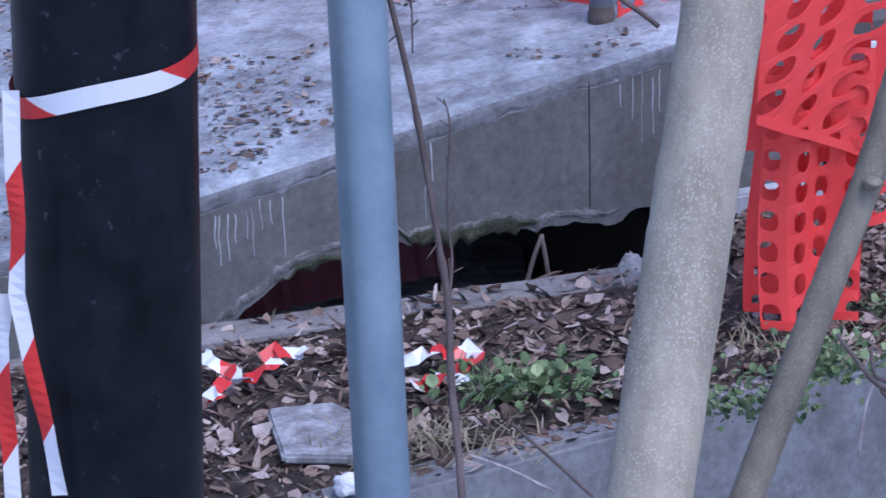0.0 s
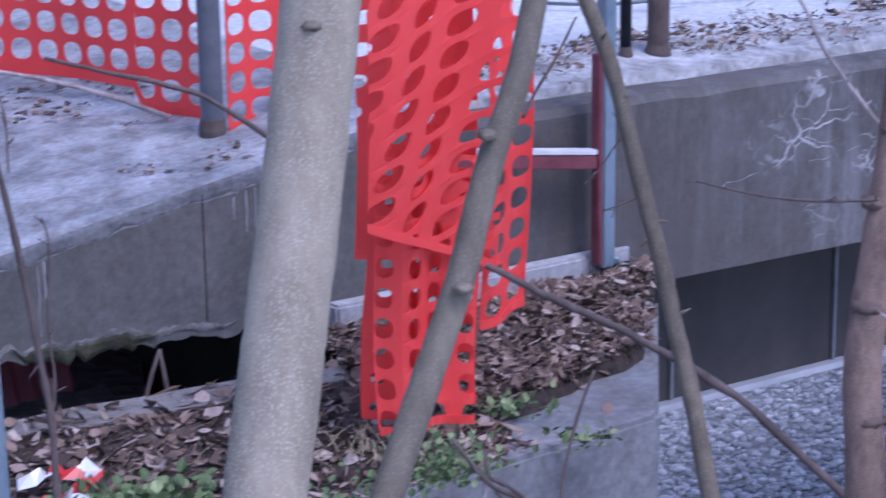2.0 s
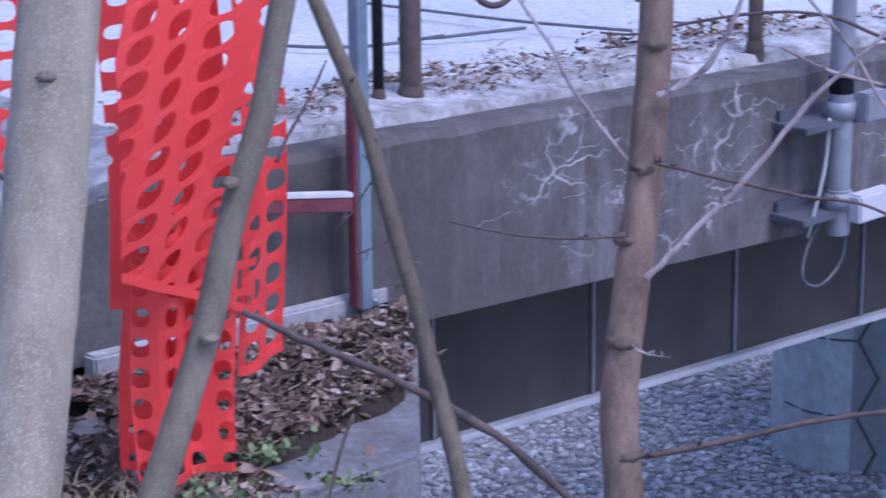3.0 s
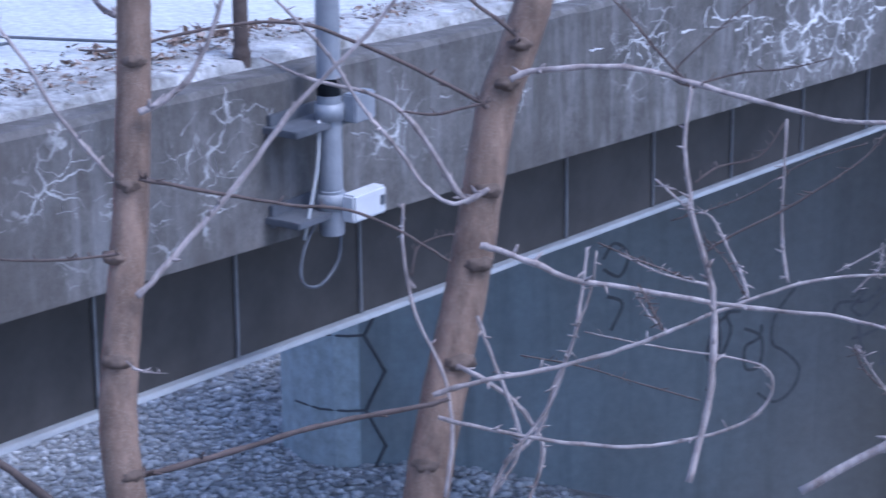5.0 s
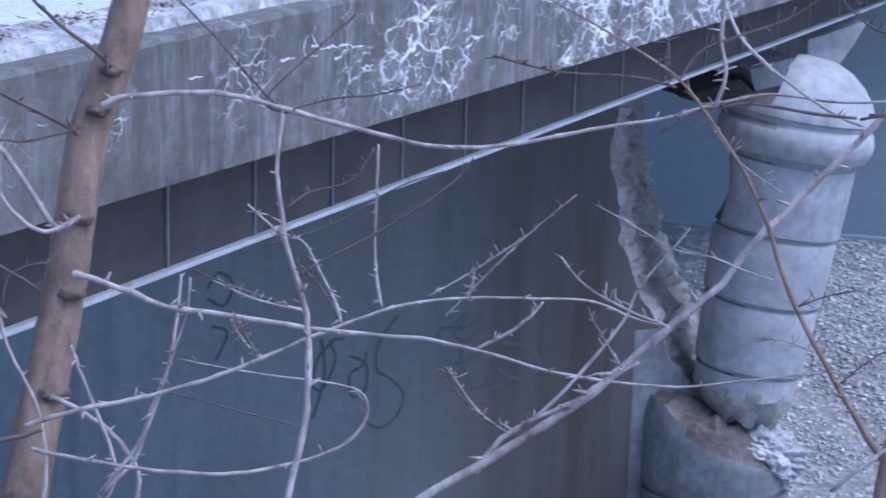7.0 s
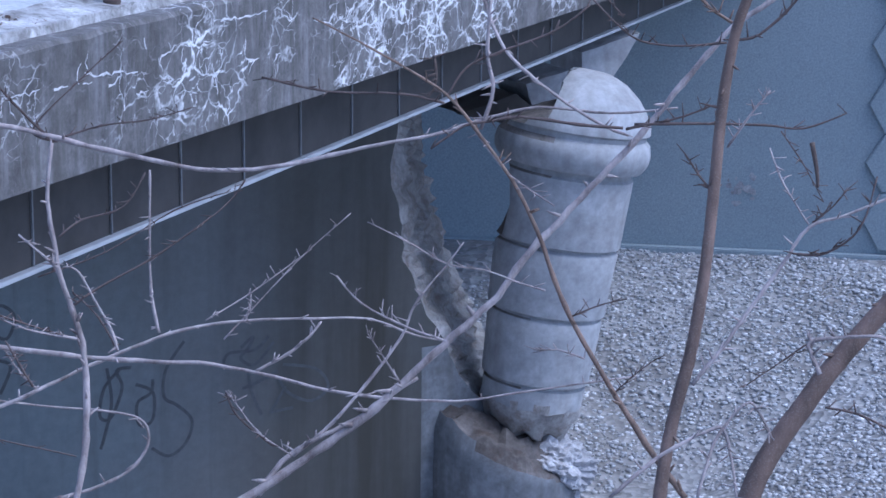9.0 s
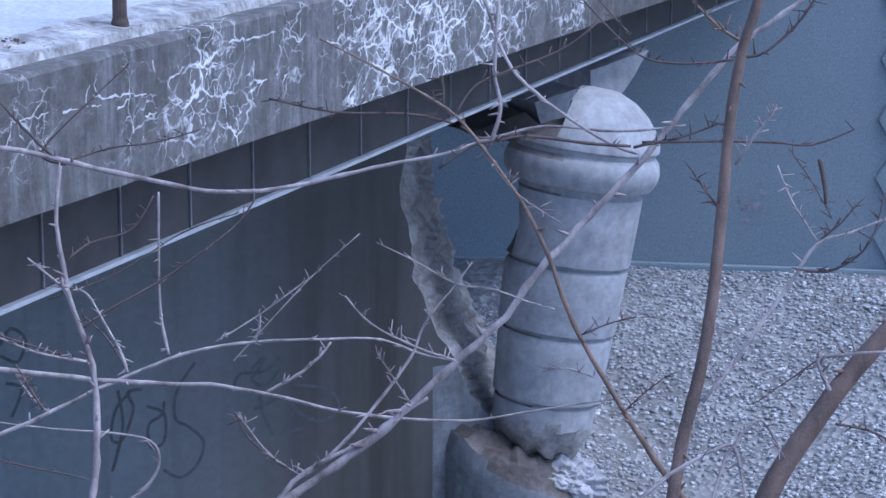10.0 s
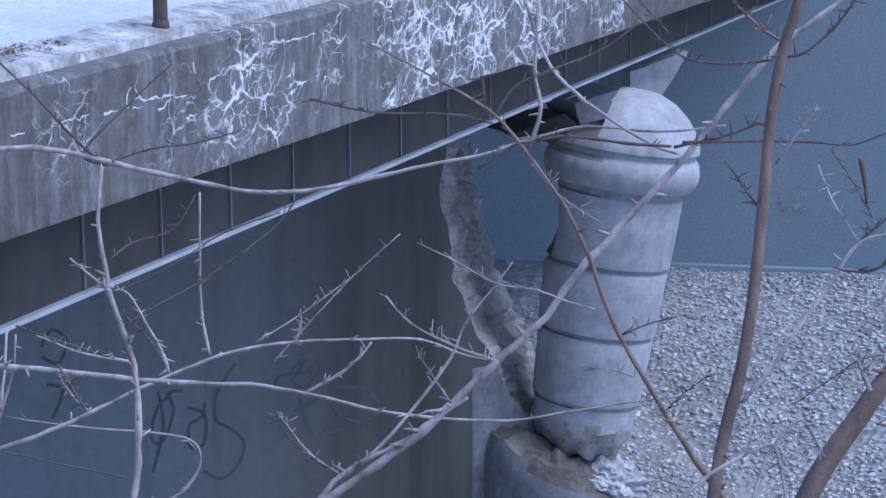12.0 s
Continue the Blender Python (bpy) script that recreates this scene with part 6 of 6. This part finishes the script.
# ---- litter, pebbles, weeds ----
def leaf_litter():
    """Dead leaves on the shelf, the slab and the deck's edge: thousands of small curled blades."""
    rnd = random.Random(21)
    spots = []
    for _ in range(13500):
        s, o = rnd.uniform(-3.4, -0.8), rnd.uniform(-1.06, -0.04)
        if s < -1.24 and o > rim(s) - 0.02:
            continue
        if s > -1.15 and o < -0.84 + 0.2 * (s + 1.0) and rnd.random() < 0.95:
            continue
        if s < -1.3 and rim(s) - 0.16 < o and rnd.random() < 0.72:
            continue
        spots.append((bl(s, o, shelf_height(s, o) + rnd.uniform(0.0, 0.012)), 0.0035 + 0.03 * rnd.random() ** 3.6, 0.45))
    for _ in range(6400):
        o = rnd.uniform(-0.82, -0.1)
        s = rnd.uniform(-1.25, ledge_end(o) - 0.02)
        if o < -0.84 + 0.2 * (s + 1.0):
            continue
        spots.append((bl(s, o, shelf_height(s, o) + rnd.uniform(0.0, 0.035)), 0.006 + 0.02 * rnd.random() ** 2, 0.5))
    for _ in range(11000):
        s, o = rnd.uniform(-3.3, -1.0), rnd.uniform(0.08, 2.2)
        if noise.noise(Vector((s * 1.7, o * 1.7, 4))) + 0.5 * noise.noise(Vector((s * 6, o * 6, 4))) - 0.22 * (s + 2.2) < 0.02:
            continue
        spots.append((bp(s, o, slab_top(s) + 0.002 + 0.02 * o / 2.6 + rnd.uniform(0, 0.004)), 0.0035 + 0.017 * rnd.random() ** 3, 0.16))
    for _ in range(1500):
        s, o = rnd.uniform(-0.5, 2.6), rnd.gauss(0.5, 0.09)
        if noise.noise(Vector((s * 2.6, o * 5, 3))) > -0.15 and o > 0.36:
            spots.append((bp(s, o, 0.014 + rnd.uniform(0.0, 0.02)), 0.006 + 0.02 * rnd.random() ** 2, 0.4))
    for _ in range(5200):
        s = GAP + 5.5 * rnd.random() ** 1.6
        o = rnd.gauss(0.35, 0.05) if rnd.random() < 0.75 else (rnd.uniform(0.1, 0.9) if s < 0.3 else rnd.uniform(0.1, 0.6))
        if noise.noise(Vector((s * 2.0, o * 4, 8))) < -0.1 or (o > 0.46 and s > 0.3 and rnd.random() < 0.6):
            continue
        spots.append((bp(s, o, 0.014 + rnd.uniform(0.0, 0.016)), 0.005 + 0.014 * rnd.random() ** 2, 0.4))
    for _ in range(150):
        s, o = rnd.uniform(-3.3, -0.85), rnd.uniform(-1.0, -0.2)
        if s < -1.24 and o > rim(s) - 0.05:
            continue
        spots.append((bl(s, o, shelf_height(s, o) + rnd.uniform(0.01, 0.025)), rnd.uniform(0.018, 0.032), 0.4))
    verts, faces = [], []
    for c, size, tilt in spots:
        a = rnd.uniform(0, 6.28)
        m = Matrix.Rotation(a, 3, "Z") @ Matrix.Rotation(rnd.gauss(0, tilt), 3, "X") @ Matrix.Rotation(rnd.gauss(0, tilt), 3, "Y")
        curl, w = rnd.uniform(-0.5, 0.9), rnd.choice((0.06, 0.1, 0.25, 0.45, 0.6, 0.8))
        if w < 0.11:
            w, size = (w, size * 1.8) if tilt > 0.25 else (0.5, size)
        k = len(verts)
        for x, y in ((-1, 0), (-0.45, w), (0.4, w * 0.8), (1.05, 0), (0.4, -w * 0.8), (-0.45, -w), (-0.4, 0), (0.4, 0)):
            jag = rnd.uniform(0.68, 1.15)
            x, y = x * jag, y * jag
            z = curl * (abs(y) * 0.8 + 0.35 * x * x) + rnd.uniform(-0.16, 0.16)
            verts.append(tuple(c + m @ Vector((x * size, y * size, z * size * 0.7))))
        for f in ((0, 6, 1), (1, 6, 7, 2), (2, 7, 3), (0, 5, 6), (5, 4, 7, 6), (4, 3, 7)):
            faces.append(tuple(k + i for i in f))
    me = bpy.data.meshes.new("leaf_litter")
    me.from_pydata(verts, [], faces)
    me.materials.append(M_LEAVES)
    me.polygons.foreach_set("use_smooth", [True] * len(me.polygons))
    tagged(new("leaf_litter", me), "brown dead leaves strewn over soil and concrete", "leaves", "", "stuff")


leaf_litter()


def pebbles():
    """River pebbles over the bed that is in view."""
    rs = np.random.RandomState(5)
    ico = bmesh.new()
    bmesh.ops.create_icosphere(ico, subdivisions=1, radius=1.0)
    base = np.array([v.co[:] for v in ico.verts])
    ico.verts.index_update()
    tri = np.array([[v.index for v in f.verts] for f in ico.faces])
    ico.free()
    spots = []
    for x0, x1, y0, y1, n, lo, hi in ((1.9, 8.0, 8.0, 17.0, 36000, 0.012, 0.04), (9.0, 18.0, 7.0, 16.5, 58000, 0.01, 0.028), (9.0, 14.0, 7.0, 11.0, 3500, 0.015, 0.05), (6.0, 12.5, 5.0, 9.5, 26000, 0.009, 0.03)):
        xs, ys = rs.uniform(x0, x1, n), rs.uniform(y0, y1, n)
        sz = lo + (hi - lo) * rs.uniform(0, 1, n) ** 2.6
        spots += [(x, y, r) for x, y, r in zip(xs, ys, sz)]
    n = len(spots)
    allv = np.empty((n, len(base), 3))
    for i, (x, y, r) in enumerate(spots):
        a = rs.uniform(0, 6.28)
        c, s = math.cos(a), math.sin(a)
        v = base * (1 + rs.uniform(-0.14, 0.14, (len(base), 1))) * np.array([1.25, 0.9, 0.62]) * r
        v = v @ np.array([[c, -s, 0], [s, c, 0], [0, 0, 1]])
        allv[i] = v + np.array([x, y, ground_height(x, y) + r * 0.3])
    faces = (tri[None] + (np.arange(n) * len(base))[:, None, None]).reshape(-1, 3)
    me = bpy.data.meshes.new("pebbles")
    me.from_pydata(allv.reshape(-1, 3).tolist(), [], faces.tolist())
    me.polygons.foreach_set("use_smooth", [True] * len(me.polygons))
    me.materials.append(M_STONES)
    tagged(new("pebbles", me), "grey rounded river pebbles covering the bed", "gravel", "", "stuff")


pebbles()


def weeds(name, centre, spread, count, size, label, seed, kind="leafy", mat=M_GREEN):
    """A clump of low weeds: small rounded leaves on stalks, or grass blades."""
    rnd = random.Random(seed)
    verts, faces = [], []
    c = Vector(centre)
    for _ in range(count):
        p = c + Vector((rnd.gauss(0, spread[0]), rnd.gauss(0, spread[1]), 0)) + Vector((0, 0, abs(rnd.gauss(0, spread[2]))))
        a, el = rnd.uniform(0, 6.28), rnd.uniform(0.2, 1.2)
        d = Vector((math.cos(a) * math.cos(el), math.sin(a) * math.cos(el), math.sin(el)))
        sd = d.cross(Vector((0, 0, 1))).normalized()
        k, L = len(verts), size * rnd.uniform(0.6, 1.4)
        if kind == "leafy":
            up = sd.cross(d)
            for x, y, z in ((0, 0, 0), (0.35, 0.42, 0.1), (0.8, 0.3, 0.1), (1.0, 0, -0.05), (0.8, -0.3, 0.1), (0.35, -0.42, 0.1)):
                verts.append(tuple(p + d * x * L + sd * y * L + up * z * L))
            faces += [(k, k + 1, k + 2, k + 3), (k, k + 3, k + 4, k + 5)]
        else:
            bend = Vector((rnd.uniform(-1, 1), rnd.uniform(-1, 1), -0.4)) * L * 0.5
            for f, w in ((0, 1.0), (0.5, 0.7), (1.0, 0.1)):
                q = p + d * L * f + bend * f * f
                verts.append(tuple(q + sd * 0.0022 * w)), verts.append(tuple(q - sd * 0.0022 * w))
            faces += [(k, k + 1, k + 3, k + 2), (k + 2, k + 3, k + 5, k + 4)]
    me = bpy.data.meshes.new(name)
    me.from_pydata(verts, [], faces)
    me.materials.append(mat)
    return tagged(new(name, me), label, "plants", "", "stuff")


weeds("weeds", (0.082, 5.057, -0.420), (0.09, 0.06, 0.015), 170, 0.028, "green weeds growing between dead leaves", 1)
weeds("grass_tuft", (0.002, 5.063, -0.420), (0.07, 0.05, 0.008), 110, 0.07, "fresh green grass tuft beside barrier tape", 2, "grass")
weeds("weeds", (0.514, 4.704, -0.347), (0.07, 0.03, 0.05), 260, 0.017, "small-leaved green weeds hanging over the ledge", 3)
weeds("weeds", (0.694, 4.753, -0.298), (0.05, 0.03, 0.05), 120, 0.016, "small-leaved green weeds hanging over the ledge", 4)
weeds("weeds", (0.635, 4.572, -0.205), (0.06, 0.03, 0.04), 200, 0.017, "small-leaved green weeds hanging over the ledge", 9)
weeds("weeds", (0.957, 5.480, -0.430), (0.05, 0.04, 0.012), 70, 0.022, "green weeds at the ledge below the net", 5)
weeds("weeds", (1.087, 5.286, -0.440), (0.05, 0.03, 0.01), 60, 0.02, "green weeds on the ledge's edge", 6)
weeds("dry_grass", (-0.149, 4.798, -0.430), (0.1, 0.05, 0.004), 160, 0.08, "dry straw-coloured grass on the littered shelf", 7, "grass", M_STRAW)
weeds("dry_grass", (0.583, 5.321, -0.430), (0.15, 0.08, 0.004), 160, 0.07, "dry straw-coloured grass on the littered shelf", 8, "grass", M_STRAW)


# crumpled ends of barrier tape on the ground
for k, line in enumerate(([(-0.658, 5.267, -0.415), (-0.610, 5.197, -0.415), (-0.584, 5.098, -0.415), (-0.536, 5.126, -0.415), (-0.491, 5.220, -0.415), (-0.506, 5.272, -0.415), (-0.456, 5.291, -0.415), (-0.413, 5.247, -0.415)], [(-0.204, 5.214, -0.415), (-0.134, 5.224, -0.415), (-0.057, 5.245, -0.415), (-0.045, 5.184, -0.415), (-0.078, 5.122, -0.415), (-0.147, 5.064, -0.415), (-0.194, 5.074, -0.415)], [(-0.638, 4.998, -0.410), (-0.611, 5.042, -0.410), (-0.583, 5.087, -0.410)])):
    P = [Vector(p) for p in line]
    rnd = random.Random(50 + k)
    fine = []
    for a, b in zip(P, P[1:]):
        fine += [a + (b - a) * j / 4 + Vector((rnd.uniform(-0.016, 0.016), rnd.uniform(-0.012, 0.012), rnd.uniform(-0.002, 0.03))) for j in range(4)]
    lean = [Vector((rnd.uniform(-0.6, 0.6), rnd.uniform(-1.0, 0.2), 0.8)) for _ in fine]
    bm = ribbon(fine, lambda i: lean[i], 0.034, 0.2)
    whole("barrier_tape", bm, M_TAPE, "crumpled red and white barrier tape lying on leaves", "barrier tape")


# a loose paving stone, a scrap of white plastic, a lump of broken concrete
def paving_stone():
    c = [Vector(p) for p in [(-0.505, 5.015, -0.425), (-0.358, 5.035, -0.425), (-0.295, 4.959, -0.425), (-0.299, 4.736, -0.425), (-0.455, 4.748, -0.425)]]
    top = [p + Vector((0, 0, 0.002 * i)) for i, p in enumerate(c)]
    bm = solid([[p - Vector((0, 0, 0.022)) for p in top], top])
    bmesh.ops.bevel(bm, geom=list(bm.edges), offset=0.006, segments=2, affect="EDGES")
    whole("paving_stone", bm, M_STONE, "pale broken paving stone lying on dead leaves", "stone")


paving_stone()


def lump(name, at, size, mat, label, category, seed):
    bm = bmesh.new()
    bmesh.ops.create_icosphere(bm, subdivisions=3, radius=1.0)
    for v in bm.verts:
        d = 1 + 0.35 * noise.noise(v.co * 1.6 + Vector((seed, 0, 0))) + 0.15 * noise.noise(v.co * 4 + Vector((seed, 3, 0)))
        v.co = Vector(at) + Vector((v.co.x * size[0] * d, v.co.y * size[1] * d, v.co.z * size[2] * d))
    return whole(name, bm, mat, label, category)


lump("plastic_scrap", (-0.320, 4.623, -0.430), (0.028, 0.02, 0.025), M_WHITEPAINT, "crumpled white plastic scrap among dead leaves", "litter", 3)
lump("concrete_lump", (0.364, 5.872, -0.440), (0.03, 0.03, 0.03), M_BREAK, "brown lump of broken concrete under the slab", "rubble", 5)


# red ribbed sheet and two crossed sticks inside the hollow
def red_sheet():
    bm = bmesh.new()
    rows = []
    for i in range(61):
        s = -2.5 + i * 0.014
        rows.append([bl(s, 0.35 + 0.012 * math.sin(i * 1.57), -0.62), bl(s, 0.42 + 0.012 * math.sin(i * 1.57), -0.40)])
    for a, b in zip(rows, rows[1:]):
        q = [bm.verts.new(p) for p in (*a, *b[::-1])]
        bm.faces.new(q)
    bmesh.ops.remove_doubles(bm, verts=bm.verts, dist=0.0005)
    thicken(whole("ribbed_sheet", bm, M_RED, "red ribbed plastic sheet inside the dark hollow", "sheet"), 0.003)


red_sheet()
for pts in ([(0.149, 6.057, -0.416), (0.126, 6.039, -0.470), (0.101, 6.012, -0.545)], [(0.146, 6.057, -0.416), (0.155, 6.037, -0.471), (0.163, 6.014, -0.532)]):
    whole("stick", tube(pts, 0.006, 0.007, 6), M_TWIGDARK, "grey stick leaning inside the dark hollow", "branch", smooth=True)

# white lime runs on the slab's face
def lime_run(s, z0, z1, w):
    bm = bmesh.new()
    n = 8
    rings = []
    for i in range(n + 1):
        f = i / n
        z = z0 + (z1 - z0) * f
        x = s + 0.006 * noise.noise(Vector((z * 20, s * 9, 0)))
        ww = w * (1 - 0.5 * f) * (1 + 0.5 * noise.noise(Vector((z * 40, s, 3))))
        rings.append([bp(x - ww, 0.002, z), bp(x, -0.003, z), bp(x + ww, 0.002, z)])
    solid(rings, bm, False, False)
    whole("lime_run", bm, M_WHITEPAINT, "thin white lime run down the slab's face", "stain", group="lime runs")


rnd = random.Random(77)
for s0, s1, n in ((-2.52, -2.32, 9), (-1.36, -1.22, 5), (-1.95, -1.9, 2)):
    for i in range(n):
        s = s0 + (s1 - s0) * (i + rnd.uniform(0.1, 0.9)) / n
        top = slab_top(s) - 0.05 - rnd.uniform(0, 0.02)
        lime_run(s, top, top - rnd.uniform(0.05, 0.19), rnd.uniform(0.0015, 0.0035))
bm = bbox(-1.4508, -1.449, -0.0025, 0.02, -0.44, -0.1)
whole("slab_joint", bm, M_DARK, "dark narrow joint down the slab's face", "joint", "structure")

# thin cables lying on the road
for pts in ([(1.977, 8.816, -0.010), (2.233, 8.524, -0.010), (2.453, 8.288, -0.010), (2.744, 8.043, -0.010)], [(1.934, 8.159, -0.010), (2.065, 8.137, -0.010), (2.234, 8.170, -0.010), (2.406, 8.203, -0.010)], [(1.510, 8.088, 0.010), (1.631, 8.018, 0.010), (1.818, 7.987, 0.010), (2.075, 8.073, 0.010)]):
    whole("cable", tube(pts, 0.006, 0.006, 6), M_POST, "thin dark cable lying on the pale road deck", "cable", smooth=True)


# the slab's chipped rim and its crumbling, mossy lower edge
def edge_band(name, s0, s1, high, low, proud, mat, label, category, seed, ragged=0.016):
    """A rough crust along the slab's face, with a ragged outline."""
    bm = bmesh.new()
    n, m = int((s1 - s0) / 0.008), 6
    rows = []
    for i in range(n + 1):
        s = s0 + (s1 - s0) * i / n
        ends = min(1.0, 12 * min(s - s0, s1 - s) + 0.05)
        top = high(s) + ragged * (noise.noise(Vector((s * 23, seed, 5))) + 0.7 * noise.noise(Vector((s * 70, seed, 6))))
        drop = (top - low(s)) * ends * (1 + 0.55 * noise.noise(Vector((s * 14, seed, 0))) + 0.35 * noise.noise(Vector((s * 45, seed, 2))))
        row = []
        for j in range(m + 1):
            f = j / m
            out = proud * math.sin(math.pi * min(1.0, 0.12 + 0.88 * f)) * (0.8 + 1.0 * noise.noise(Vector((s * 40, f * 4, seed))))
            row.append(bm.verts.new(bp(s, -out if 0 < j < m else 0.004, top - drop * f)))
        rows.append(row)
    for a, b in zip(rows, rows[1:]):
        for j in range(m):
            bm.faces.new((a[j], b[j], b[j + 1], a[j + 1]))
    if category == "moss":
        whole(name, bm, mat, label, category, smooth=True)
    else:
        part(name, bm, mat, SLAB, label, True)


edge_band("rim", -3.3, -0.72, lambda s: slab_top(s) - 0.002, lambda s: slab_top(s) - 0.05, 0.001, M_RIM, "pale chipped rim along the broken slab", "concrete rim", 3, 0.0)
edge_band("lower_edge", -2.62, -2.14, lambda s: slab_edge_low(s) + 0.045, lambda s: slab_edge_low(s) + 0.006, 0.004, M_CRUST, "crumbling pale underside edge of the slab", "concrete edge", 5)
edge_band("lower_edge", -2.14, -1.36, lambda s: slab_edge_low(s) + 0.04, lambda s: slab_edge_low(s) + 0.01, 0.003, M_CRUST, "crumbling pale underside edge of the slab", "concrete edge", 6)
edge_band("moss", -2.02, -1.6, lambda s: slab_edge_low(s) + 0.03, lambda s: slab_edge_low(s) - 0.016, 0.007, M_MOSSBED, "dark green moss along the slab's broken edge", "moss", 7)
edge_band("moss", -2.36, -2.06, lambda s: slab_edge_low(s) + 0.012, lambda s: slab_edge_low(s) - 0.01, 0.006, M_MOSSBED, "dark green moss along the slab's broken edge", "moss", 8)
